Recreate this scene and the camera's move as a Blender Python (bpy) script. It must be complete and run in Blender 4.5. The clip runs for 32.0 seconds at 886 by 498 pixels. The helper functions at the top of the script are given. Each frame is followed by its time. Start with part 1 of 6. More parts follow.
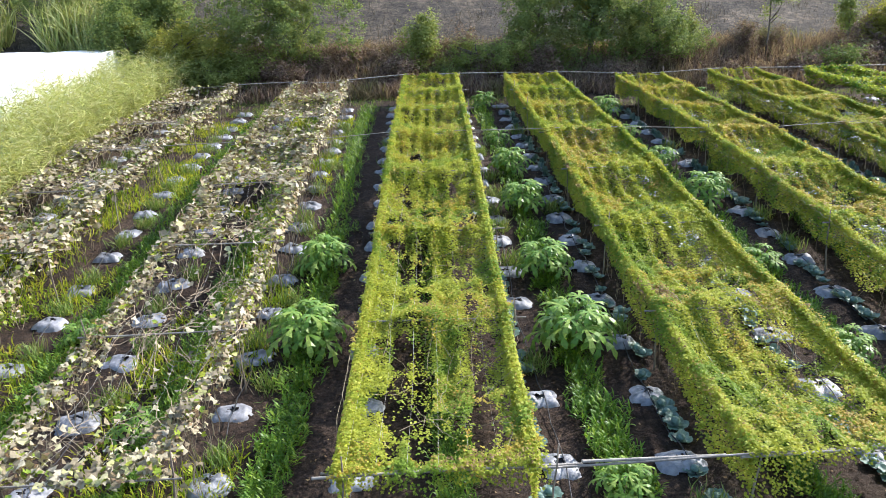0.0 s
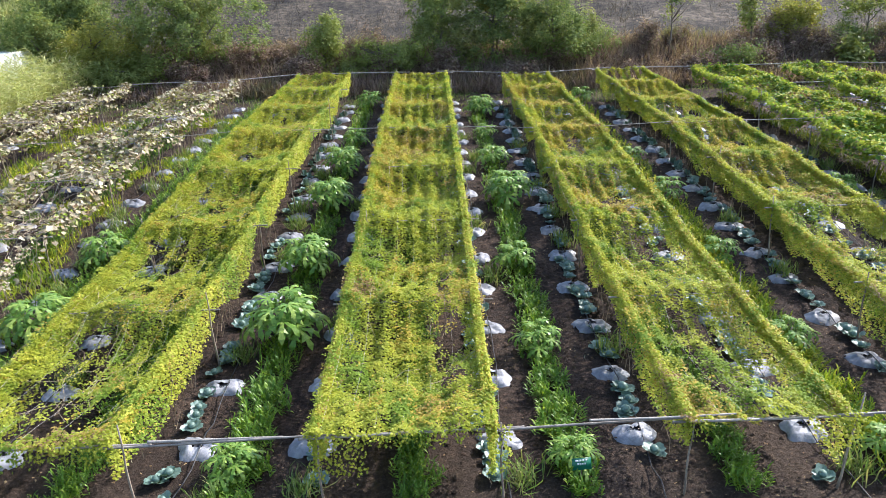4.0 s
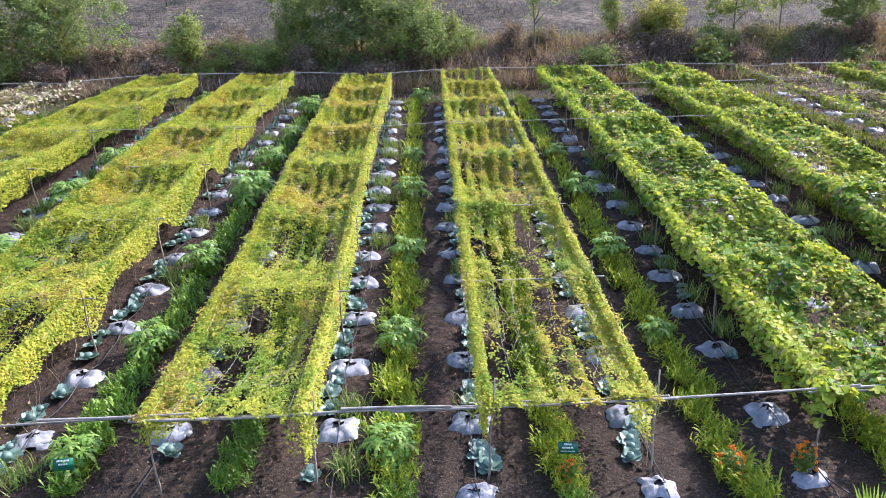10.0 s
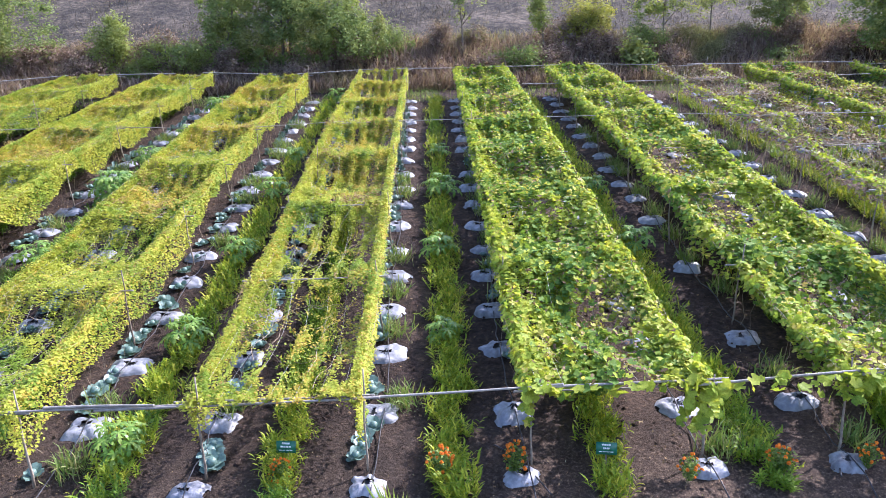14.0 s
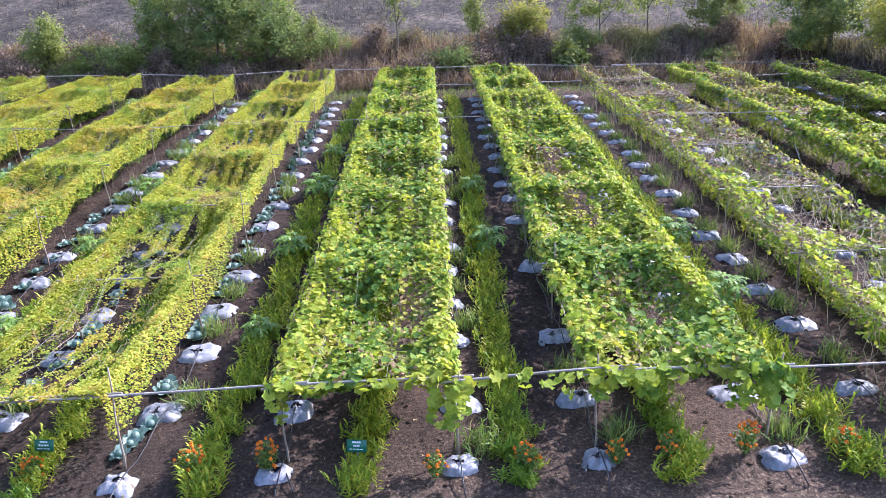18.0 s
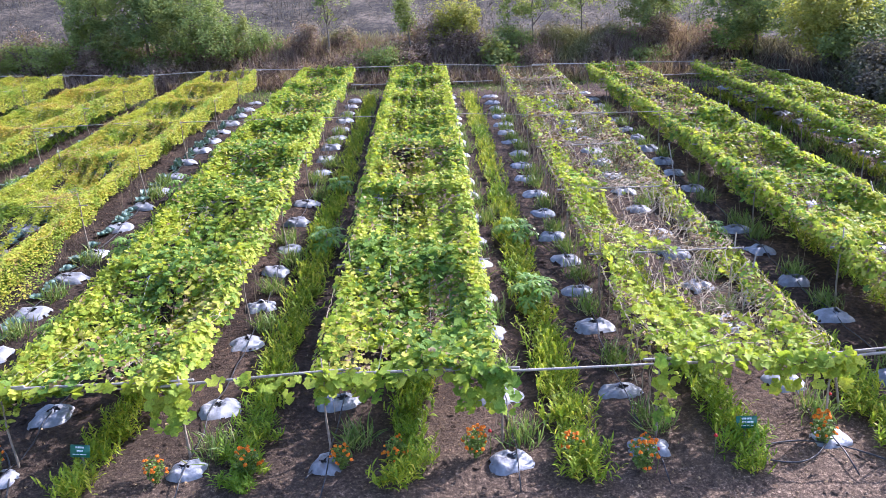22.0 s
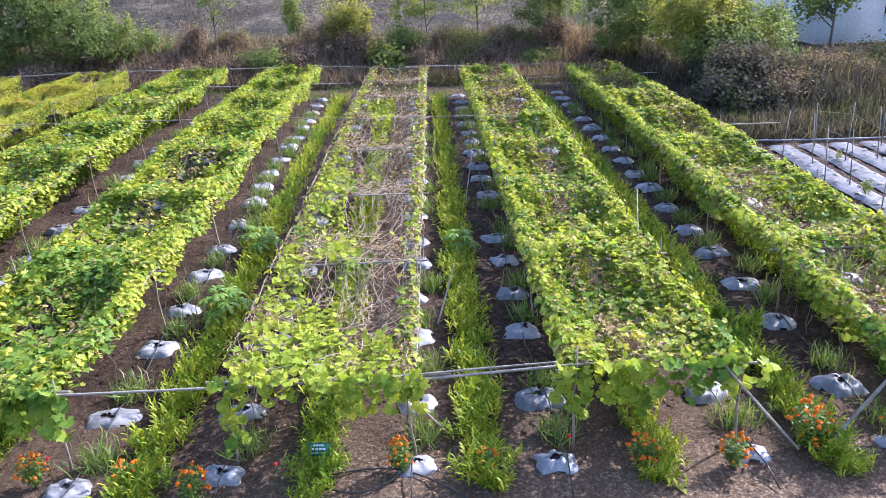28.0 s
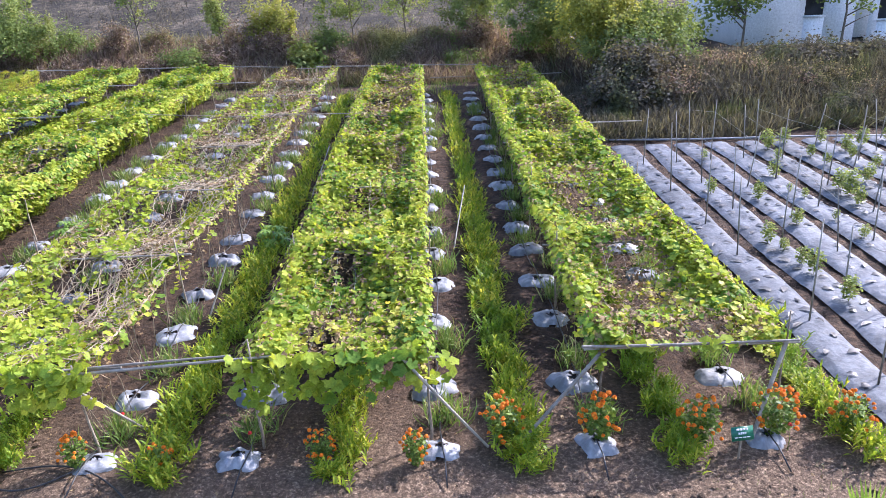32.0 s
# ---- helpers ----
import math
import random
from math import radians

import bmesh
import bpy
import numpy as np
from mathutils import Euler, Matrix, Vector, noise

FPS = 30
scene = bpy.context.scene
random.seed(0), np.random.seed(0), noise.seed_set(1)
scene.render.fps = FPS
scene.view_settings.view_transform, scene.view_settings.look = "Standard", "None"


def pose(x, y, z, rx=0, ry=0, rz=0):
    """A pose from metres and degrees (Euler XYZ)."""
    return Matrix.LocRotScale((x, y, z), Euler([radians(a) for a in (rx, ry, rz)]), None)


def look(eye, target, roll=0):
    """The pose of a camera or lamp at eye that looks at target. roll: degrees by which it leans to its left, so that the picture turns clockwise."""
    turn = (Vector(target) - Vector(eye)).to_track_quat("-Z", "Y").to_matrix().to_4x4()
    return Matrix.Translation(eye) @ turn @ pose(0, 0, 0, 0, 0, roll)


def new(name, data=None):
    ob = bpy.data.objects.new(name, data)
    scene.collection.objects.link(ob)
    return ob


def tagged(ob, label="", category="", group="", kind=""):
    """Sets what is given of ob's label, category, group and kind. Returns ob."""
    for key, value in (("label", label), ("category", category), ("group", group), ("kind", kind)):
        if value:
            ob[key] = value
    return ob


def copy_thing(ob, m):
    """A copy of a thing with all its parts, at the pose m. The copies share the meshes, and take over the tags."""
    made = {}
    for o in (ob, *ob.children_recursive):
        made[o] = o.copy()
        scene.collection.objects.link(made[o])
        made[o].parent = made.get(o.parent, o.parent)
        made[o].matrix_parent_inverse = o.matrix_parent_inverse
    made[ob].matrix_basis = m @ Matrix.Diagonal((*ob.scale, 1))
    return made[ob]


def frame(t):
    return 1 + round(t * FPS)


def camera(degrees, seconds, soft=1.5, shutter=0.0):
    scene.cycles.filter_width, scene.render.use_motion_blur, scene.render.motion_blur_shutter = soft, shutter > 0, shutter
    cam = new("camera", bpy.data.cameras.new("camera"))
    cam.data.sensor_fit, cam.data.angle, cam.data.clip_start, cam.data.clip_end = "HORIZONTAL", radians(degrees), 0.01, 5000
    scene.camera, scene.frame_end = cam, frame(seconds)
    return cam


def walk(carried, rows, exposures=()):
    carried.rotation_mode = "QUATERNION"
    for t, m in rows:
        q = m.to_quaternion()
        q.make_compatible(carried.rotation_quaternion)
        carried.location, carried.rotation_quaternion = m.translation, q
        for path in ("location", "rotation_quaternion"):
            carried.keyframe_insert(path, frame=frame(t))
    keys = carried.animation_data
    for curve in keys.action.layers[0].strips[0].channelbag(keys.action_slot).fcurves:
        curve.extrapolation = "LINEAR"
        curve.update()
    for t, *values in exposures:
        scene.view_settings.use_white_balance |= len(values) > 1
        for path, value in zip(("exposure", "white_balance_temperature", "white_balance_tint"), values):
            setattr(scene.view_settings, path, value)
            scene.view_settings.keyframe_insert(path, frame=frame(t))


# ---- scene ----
cam = camera(62.0, 32.0, soft=0.5)
PATH = [
    (0, (-1.915, 0.465, 6.456), (-1.875, 2.321, 5.712), -2.0),
    (0.5, (-1.31, 0.407, 6.469), (-1.274, 2.262, 5.723), -2.0),
    (1, (-0.666, 0.337, 6.493), (-0.633, 2.192, 5.744), -1.9),
    (1.5, (0.005, 0.231, 6.497), (0.034, 2.085, 5.748), -2.0),
    (2, (0.685, 0.077, 6.526), (0.707, 1.931, 5.776), -2.1),
    (2.5, (1.342, -0.108, 6.563), (1.358, 1.746, 5.813), -2.3),
    (3, (1.999, -0.202, 6.578), (2.011, 1.651, 5.827), -2.3),
    (3.5, (2.666, -0.246, 6.547), (2.673, 1.607, 5.795), -2.3),
    (5.5, (5.037, -0.144, 6.32), (5.043, 1.713, 5.577), -2.2),
    (6, (5.629, -0.19, 6.308), (5.634, 1.667, 5.565), -2.2),
    (6.5, (6.204, -0.241, 6.309), (6.21, 1.616, 5.565), -2.2),
    (7, (6.765, -0.239, 6.275), (6.771, 1.618, 5.532), -2.2),
    (7.5, (7.286, -0.245, 6.26), (7.294, 1.612, 5.516), -2.2),
    (8, (7.815, -0.26, 6.244), (7.823, 1.596, 5.5), -2.2),
    (8.5, (8.338, -0.264, 6.214), (8.347, 1.593, 5.471), -2.2),
    (9, (8.873, -0.267, 6.187), (8.881, 1.59, 5.444), -2.2),
    (9.5, (9.358, -0.296, 6.186), (9.368, 1.561, 5.442), -2.2),
    (10, (9.83, -0.303, 6.167), (9.843, 1.554, 5.423), -2.2),
    (10.5, (10.301, -0.319, 6.157), (10.316, 1.537, 5.413), -2.1),
    (11, (10.782, -0.323, 6.138), (10.795, 1.533, 5.394), -2.2),
    (11.5, (11.254, -0.326, 6.111), (11.266, 1.531, 5.368), -2.2),
    (12, (11.691, -0.332, 6.089), (11.703, 1.525, 5.347), -2.3),
    (12.5, (12.115, -0.337, 6.061), (12.128, 1.52, 5.32), -2.2),
    (13, (12.54, -0.35, 6.046), (12.553, 1.507, 5.304), -2.2),
    (13.5, (12.961, -0.381, 6.045), (12.974, 1.476, 5.303), -2.2),
    (14, (13.386, -0.404, 6.036), (13.397, 1.453, 5.294), -2.2),
    (14.5, (13.796, -0.441, 6.024), (13.808, 1.416, 5.282), -2.2),
    (16.5, (15.263, -0.472, 5.922), (15.279, 1.387, 5.184), -2.2),
    (17, (15.653, -0.502, 5.928), (15.669, 1.357, 5.19), -2.2),
    (17.5, (16.033, -0.518, 5.921), (16.05, 1.34, 5.183), -2.2),
    (18, (16.433, -0.526, 5.903), (16.449, 1.333, 5.165), -2.3),
    (18.5, (16.839, -0.519, 5.875), (16.855, 1.34, 5.137), -2.3),
    (19, (17.247, -0.507, 5.844), (17.264, 1.352, 5.107), -2.2),
    (19.5, (17.673, -0.475, 5.849), (17.689, 1.383, 5.111), -2.3),
    (20, (18.126, -0.462, 5.841), (18.14, 1.396, 5.102), -2.4),
    (20.5, (18.582, -0.475, 5.819), (18.595, 1.384, 5.081), -2.4),
    (21, (19.018, -0.489, 5.805), (19.031, 1.37, 5.066), -2.4),
    (21.5, (19.422, -0.49, 5.782), (19.435, 1.369, 5.044), -2.4),
    (22, (19.786, -0.49, 5.762), (19.802, 1.368, 5.024), -2.4),
    (22.5, (20.166, -0.472, 5.741), (20.184, 1.387, 5.003), -2.3),
    (23, (20.581, -0.466, 5.709), (20.596, 1.393, 4.973), -2.4),
    (23.5, (20.974, -0.447, 5.707), (20.99, 1.412, 4.969), -2.4),
    (24, (21.357, -0.385, 5.686), (21.375, 1.474, 4.948), -2.3),
    (24.5, (21.759, -0.343, 5.653), (21.779, 1.516, 4.916), -2.2),
    (25, (22.21, -0.28, 5.652), (22.228, 1.578, 4.914), -2.3),
    (25.5, (22.637, -0.226, 5.651), (22.656, 1.632, 4.912), -2.3),
    (27.5, (24.389, -0.105, 5.593), (24.417, 1.754, 4.855), -2.2),
    (28, (24.864, -0.078, 5.551), (24.893, 1.781, 4.814), -2.2),
    (28.5, (25.311, -0.044, 5.492), (25.341, 1.816, 4.758), -2.2),
    (29, (25.748, -0.008, 5.431), (25.78, 1.853, 4.699), -2.1),
    (29.5, (26.19, 0.012, 5.385), (26.223, 1.874, 4.655), -2.1),
    (30, (26.639, 0.019, 5.341), (26.67, 1.882, 4.612), -2.1),
    (30.5, (27.102, 0.006, 5.28), (27.132, 1.869, 4.554), -2.0),
    (31, (27.567, -0.005, 5.231), (27.599, 1.859, 4.507), -2.0),
    (31.5, (28.035, -0.004, 5.194), (28.066, 1.86, 4.471), -2.1),
    (32, (28.455, 0.01, 5.159), (28.488, 1.875, 4.437), -2.0),
]
walk(cam, [(t, look(eye, target, roll)) for t, eye, target, roll in PATH], [(0.0, 1.16, 5800, 13), (10.0, 1.46, 5550, 23), (20.0, 1.59, 5300, 28.5), (32.0, 1.48, 5500, 23)])

# ---- light ----
SUN_DIR = Vector((0.72, 0.46, 0.60)).normalized()
SUN_EL = math.asin(SUN_DIR.z)
SUN_AZ = math.atan2(SUN_DIR.x, SUN_DIR.y)
world = bpy.data.worlds.new("sky")
scene.world = world
world.use_nodes = True
wn = world.node_tree.nodes
sky = wn.new("ShaderNodeTexSky")
sky.sky_type = "NISHITA"
sky.sun_disc = False
sky.sun_elevation = SUN_EL
sky.sun_rotation = SUN_AZ
sky.air_density, sky.dust_density = 1.2, 2.5
world.node_tree.links.new(sky.outputs[0], wn["Background"].inputs[0])
wn["Background"].inputs[1].default_value = 0.15
sun_data = bpy.data.lights.new("sun", "SUN")
sun_data.energy, sun_data.angle, sun_data.color = 3.7, radians(0.6), (1.0, 0.92, 0.80)
sun = new("sun", sun_data)
sun.matrix_world = look(SUN_DIR * 80, (0, 0, 0))

# ---- materials ----
RNG = np.random.default_rng(7)


def ramp_node(nt, stops, fac):
    r = nt.nodes.new("ShaderNodeValToRGB")
    els = r.color_ramp.elements
    while len(els) < len(stops):
        els.new(0.5)
    for e, (p, c) in zip(els, stops):
        e.position, e.color = p, (*c, 1)
    nt.links.new(fac, r.inputs[0])
    return r.outputs[0]


def noise_node(nt, scale, detail=4.0, rough=0.55, vec=None):
    n = nt.nodes.new("ShaderNodeTexNoise")
    n.inputs["Scale"].default_value = scale
    n.inputs["Detail"].default_value = detail
    n.inputs["Roughness"].default_value = rough
    if vec is not None:
        nt.links.new(vec, n.inputs["Vector"])
    return n.outputs["Fac"]


def mix_node(nt, a, b, fac, blend="MIX"):
    m = nt.nodes.new("ShaderNodeMix")
    m.data_type, m.blend_type = "RGBA", blend
    for sock, v in ((m.inputs[0], fac), (m.inputs[6], a), (m.inputs[7], b)):
        if hasattr(v, "is_linked"):
            nt.links.new(v, sock)
        elif isinstance(v, (int, float)):
            sock.default_value = v
        else:
            sock.default_value = (*v, 1)
    return m.outputs[2]


def position(nt):
    return nt.nodes.new("ShaderNodeNewGeometry").outputs["Position"]


def leaf_material(name, stops, patch=(), patch_scale=0.5, patch_at=(0.5, 0.62), rough=0.5, glow=0.35, shine=0.3, single=1.0, clump=3.0):
    """Leaves: colour varies leaf by leaf and in patches over the ground; light shines through them."""
    m = bpy.data.materials.new(name)
    m.use_nodes = True
    nt = m.node_tree
    geo = nt.nodes.new("ShaderNodeNewGeometry")
    pick = geo.outputs["Random Per Island"]
    if single < 1.0:
        near = nt.nodes.new("ShaderNodeMapRange")
        near.inputs[1].default_value, near.inputs[2].default_value = 0.3, 0.7
        nt.links.new(noise_node(nt, clump, 4.0, 0.6, geo.outputs["Position"]), near.inputs[0])
        m1 = nt.nodes.new("ShaderNodeMix")
        m1.inputs[0].default_value = single
        nt.links.new(near.outputs[0], m1.inputs[2])
        nt.links.new(pick, m1.inputs[3])
        pick = m1.outputs[0]
    col = ramp_node(nt, stops, pick)
    if patch:
        f = noise_node(nt, patch_scale, 5.0, 0.65, geo.outputs["Position"])
        mask = ramp_node(nt, [(patch_at[0], (0, 0, 0)), (patch_at[1], (1, 1, 1))], f)
        other = ramp_node(nt, patch, pick)
        col = mix_node(nt, col, other, mask)
    fine = noise_node(nt, 45.0, 2.0, 0.5, geo.outputs["Position"])
    dim = ramp_node(nt, [(0.3, (0.72, 0.72, 0.72)), (0.7, (1.1, 1.1, 1.1))], fine)
    col = mix_node(nt, col, dim, 1.0, "MULTIPLY")
    bsdf = nt.nodes["Principled BSDF"]
    nt.links.new(col, bsdf.inputs["Base Color"])
    bsdf.inputs["Roughness"].default_value = rough
    bsdf.inputs["Specular IOR Level"].default_value = shine
    tr = nt.nodes.new("ShaderNodeBsdfTranslucent")
    nt.links.new(mix_node(nt, col, (1.0, 0.95, 0.35), 0.8, "MULTIPLY"), tr.inputs[0])
    mx = nt.nodes.new("ShaderNodeMixShader")
    mx.inputs[0].default_value = glow
    nt.links.new(bsdf.outputs[0], mx.inputs[1])
    nt.links.new(tr.outputs[0], mx.inputs[2])
    nt.links.new(mx.outputs[0], nt.nodes["Material Output"].inputs[0])
    return m


def plain_material(name, stops, scale=6.0, rough=0.7, bump=0.2, bump_scale=40.0, metallic=0.0, spread=0.0, shine=0.5, dist=0.02):
    """A surface with stains at one scale, grain at another and a fine relief."""
    m = bpy.data.materials.new(name)
    m.use_nodes = True
    nt = m.node_tree
    bsdf = nt.nodes["Principled BSDF"]
    pos = nt.nodes.new("ShaderNodeTexCoord").outputs["Object"]
    f = noise_node(nt, scale, 6.0, 0.65, pos)
    if spread:
        info = nt.nodes.new("ShaderNodeObjectInfo")
        ad = nt.nodes.new("ShaderNodeMath")
        ad.operation = "MULTIPLY_ADD"
        nt.links.new(info.outputs["Random"], ad.inputs[0])
        ad.inputs[1].default_value = spread
        nt.links.new(f, ad.inputs[2])
        f = ad.outputs[0]
    col = ramp_node(nt, stops, f)
    g = noise_node(nt, bump_scale, 5.0, 0.6, pos)
    col = mix_node(nt, col, ramp_node(nt, [(0.3, (0.78, 0.78, 0.78)), (0.7, (1.15, 1.15, 1.15))], g), 1.0, "MULTIPLY")
    nt.links.new(col, bsdf.inputs["Base Color"])
    bsdf.inputs["Roughness"].default_value = rough
    bsdf.inputs["Metallic"].default_value = metallic
    bsdf.inputs["Specular IOR Level"].default_value = shine
    if bump:
        b = nt.nodes.new("ShaderNodeBump")
        b.inputs["Strength"].default_value = bump
        b.inputs["Distance"].default_value = dist
        nt.links.new(g, b.inputs["Height"])
        nt.links.new(b.outputs[0], bsdf.inputs["Normal"])
    return m


def ground_material():
    """Dark tilled loam in the field, dry litter along the headland, grassy hillside beyond."""
    m = bpy.data.materials.new("soil")
    m.use_nodes = True
    nt = m.node_tree
    bsdf = nt.nodes["Principled BSDF"]
    pos = position(nt)
    sep = nt.nodes.new("ShaderNodeSeparateXYZ")
    nt.links.new(pos, sep.inputs[0])
    big = noise_node(nt, 0.7, 6.0, 0.65, pos)
    soil = ramp_node(nt, [(0.3, (0.023, 0.0155, 0.0115)), (0.5, (0.042, 0.029, 0.0205)), (0.72, (0.078, 0.055, 0.039))], big)
    grit = noise_node(nt, 10.0, 10.0, 0.72, pos)
    soil = mix_node(nt, soil, ramp_node(nt, [(0.34, (0.30, 0.30, 0.30)), (0.5, (0.9, 0.9, 0.9)), (0.62, (1.7, 1.6, 1.5)), (0.75, (3.2, 2.9, 2.6))], grit), 1.0, "MULTIPLY")
    # straw litter on the near headland
    litter = noise_node(nt, 22.0, 8.0, 0.8, pos)
    straw = ramp_node(nt, [(0.42, (0.034, 0.025, 0.019)), (0.54, (0.068, 0.051, 0.038)), (0.68, (0.22, 0.175, 0.13))], litter)

    def band(sock, lo, hi):
        mr = nt.nodes.new("ShaderNodeMapRange")
        mr.clamp = True
        nt.links.new(sock, mr.inputs[0])
        mr.inputs[1].default_value, mr.inputs[2].default_value = lo, hi
        return mr.outputs[0]

    # dry is only a tint factor: litter and soil get paler towards +x
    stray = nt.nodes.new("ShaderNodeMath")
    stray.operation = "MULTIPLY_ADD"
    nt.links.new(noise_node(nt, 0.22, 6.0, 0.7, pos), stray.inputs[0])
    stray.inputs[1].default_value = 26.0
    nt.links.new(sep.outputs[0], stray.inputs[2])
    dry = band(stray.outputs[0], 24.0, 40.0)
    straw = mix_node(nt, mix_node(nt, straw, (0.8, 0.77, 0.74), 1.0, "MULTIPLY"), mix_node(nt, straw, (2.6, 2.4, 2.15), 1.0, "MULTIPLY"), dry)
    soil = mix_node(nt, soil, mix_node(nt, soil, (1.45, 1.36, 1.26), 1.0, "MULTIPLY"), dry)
    wob = nt.nodes.new("ShaderNodeMath")
    wob.operation = "MULTIPLY_ADD"
    nt.links.new(noise_node(nt, 0.9, 3.0, 0.6, pos), wob.inputs[0])
    wob.inputs[1].default_value = 2.4
    nt.links.new(sep.outputs[1], wob.inputs[2])
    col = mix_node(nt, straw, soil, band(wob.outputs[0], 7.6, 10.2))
    hill_f = noise_node(nt, 0.55, 8.0, 0.72, pos)
    hill = ramp_node(nt, [(0.36, (0.034, 0.031, 0.026)), (0.5, (0.070, 0.060, 0.045)), (0.64, (0.135, 0.114, 0.084))], hill_f)
    tuft = ramp_node(nt, [(0.40, (0.30, 0.30, 0.30)), (0.5, (0.85, 0.84, 0.82)), (0.60, (1.7, 1.6, 1.45))], noise_node(nt, 3.4, 9.0, 0.85, pos))
    hill = mix_node(nt, hill, tuft, 1.0, "MULTIPLY")
    col = mix_node(nt, col, hill, band(sep.outputs[1], 35.5, 38.5))
    nt.links.new(col, bsdf.inputs["Base Color"])
    bsdf.inputs["Roughness"].default_value = 0.92
    bsdf.inputs["Specular IOR Level"].default_value = 0.2
    b = nt.nodes.new("ShaderNodeBump")
    b.inputs["Strength"].default_value, b.inputs["Distance"].default_value = 0.9, 0.09
    nt.links.new(grit, b.inputs["Height"])
    nt.links.new(b.outputs[0], bsdf.inputs["Normal"])
    return m


M_SOIL = ground_material()
M_BITTER = leaf_material("gourd_leaf", [(0.0, (0.29, 0.37, 0.045)), (0.5, (0.45, 0.50, 0.06)), (1.0, (0.62, 0.60, 0.09))],
                         [(0.0, (0.17, 0.28, 0.033)), (0.6, (0.27, 0.39, 0.05)), (1.0, (0.40, 0.48, 0.07))], 0.8, (0.50, 0.60), glow=0.5, shine=0.18, single=0.4, clump=2.6)
M_BITTER_YELLOW = leaf_material("yellowing_gourd_leaf", [(0.0, (0.44, 0.42, 0.055)), (0.5, (0.52, 0.42, 0.06)), (0.85, (0.50, 0.33, 0.06)), (1.0, (0.34, 0.19, 0.07))],
                                [(0.0, (0.20, 0.12, 0.065)), (0.6, (0.36, 0.25, 0.11)), (1.0, (0.44, 0.38, 0.09))], 0.9, (0.52, 0.62), shine=0.15, single=0.6)
M_YELLOW_BROAD = leaf_material("yellowing_broad_leaf", [(0.0, (0.38, 0.44, 0.06)), (0.6, (0.52, 0.50, 0.085)), (1.0, (0.55, 0.44, 0.12))],
                               [(0.0, (0.22, 0.15, 0.08)), (1.0, (0.42, 0.36, 0.14))], 0.8, (0.54, 0.64), shine=0.15, single=0.6)
M_CUCUMBER = leaf_material("cucurbit_leaf", [(0.0, (0.24, 0.36, 0.04)), (0.5, (0.39, 0.48, 0.055)), (1.0, (0.56, 0.58, 0.085))],
                           [(0.0, (0.10, 0.21, 0.035)), (1.0, (0.24, 0.38, 0.06))], 0.7, (0.5, 0.6), rough=0.55, glow=0.48, shine=0.14, single=0.5, clump=2.0)
# darker copy of the broad leaf, with canopy shade put into its green
M_CUCUMBER_SHADED = leaf_material("shaded_green_leaf", [(0.0, (0.085, 0.165, 0.028)), (0.5, (0.145, 0.25, 0.04)), (1.0, (0.25, 0.35, 0.06))], rough=0.6, glow=0.34, shine=0.12, single=0.6)
M_DRY_LEAF = leaf_material("dry_leaf", [(0.0, (0.18, 0.145, 0.09)), (0.4, (0.33, 0.285, 0.18)), (0.8, (0.54, 0.49, 0.35)), (1.0, (0.38, 0.40, 0.13))], rough=0.7, glow=0.2)
M_BROWN_LEAF = leaf_material("withered_leaf", [(0.0, (0.15, 0.095, 0.05)), (0.6, (0.27, 0.185, 0.095)), (1.0, (0.39, 0.295, 0.155))], rough=0.8, glow=0.15)
M_GINGER = leaf_material("ginger_leaf", [(0.0, (0.17, 0.275, 0.022)), (0.5, (0.36, 0.46, 0.035)), (0.85, (0.58, 0.60, 0.055)), (1.0, (0.74, 0.65, 0.11))],
                         [(0.0, (0.13, 0.25, 0.022)), (1.0, (0.31, 0.44, 0.045))], 0.5, (0.5, 0.62), rough=0.45, glow=0.48, shine=0.2)
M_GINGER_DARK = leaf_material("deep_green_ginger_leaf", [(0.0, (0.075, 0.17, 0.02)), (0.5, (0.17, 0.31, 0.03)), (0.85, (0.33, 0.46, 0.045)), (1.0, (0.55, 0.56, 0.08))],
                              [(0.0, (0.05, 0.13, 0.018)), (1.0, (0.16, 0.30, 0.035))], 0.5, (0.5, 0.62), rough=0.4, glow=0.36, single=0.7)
M_GRASS_PALE = leaf_material("reed_leaf", [(0.0, (0.30, 0.36, 0.09)), (0.5, (0.50, 0.54, 0.18)), (1.0, (0.68, 0.64, 0.32))], glow=0.4)
M_GRASS_RUSSET = leaf_material("russet_grass", [(0.0, (0.14, 0.10, 0.085)), (0.5, (0.28, 0.20, 0.165)), (0.9, (0.44, 0.335, 0.27)), (1.0, (0.28, 0.29, 0.15))],
                               [(0.0, (0.14, 0.14, 0.065)), (1.0, (0.32, 0.32, 0.15))], 0.25, (0.5, 0.62), rough=0.8, shine=0.05, glow=0.42)
M_HILL_GRASS = leaf_material("hill_grass", [(0.0, (0.06, 0.05, 0.04)), (0.6, (0.13, 0.11, 0.085)), (1.0, (0.26, 0.23, 0.17))], rough=0.9, shine=0.03, glow=0.2)
M_WEED = leaf_material("weed_blade", [(0.0, (0.13, 0.21, 0.045)), (0.6, (0.22, 0.33, 0.08)), (1.0, (0.38, 0.36, 0.16))], glow=0.4)
M_TREE_DARK = leaf_material("tree_leaf_dark", [(0.0, (0.11, 0.165, 0.06)), (0.6, (0.225, 0.30, 0.10)), (1.0, (0.41, 0.47, 0.17))],
                            [(0.0, (0.17, 0.20, 0.065)), (1.0, (0.40, 0.42, 0.14))], 0.5, (0.52, 0.64), shine=0.06, glow=0.48, single=0.5, clump=1.4)
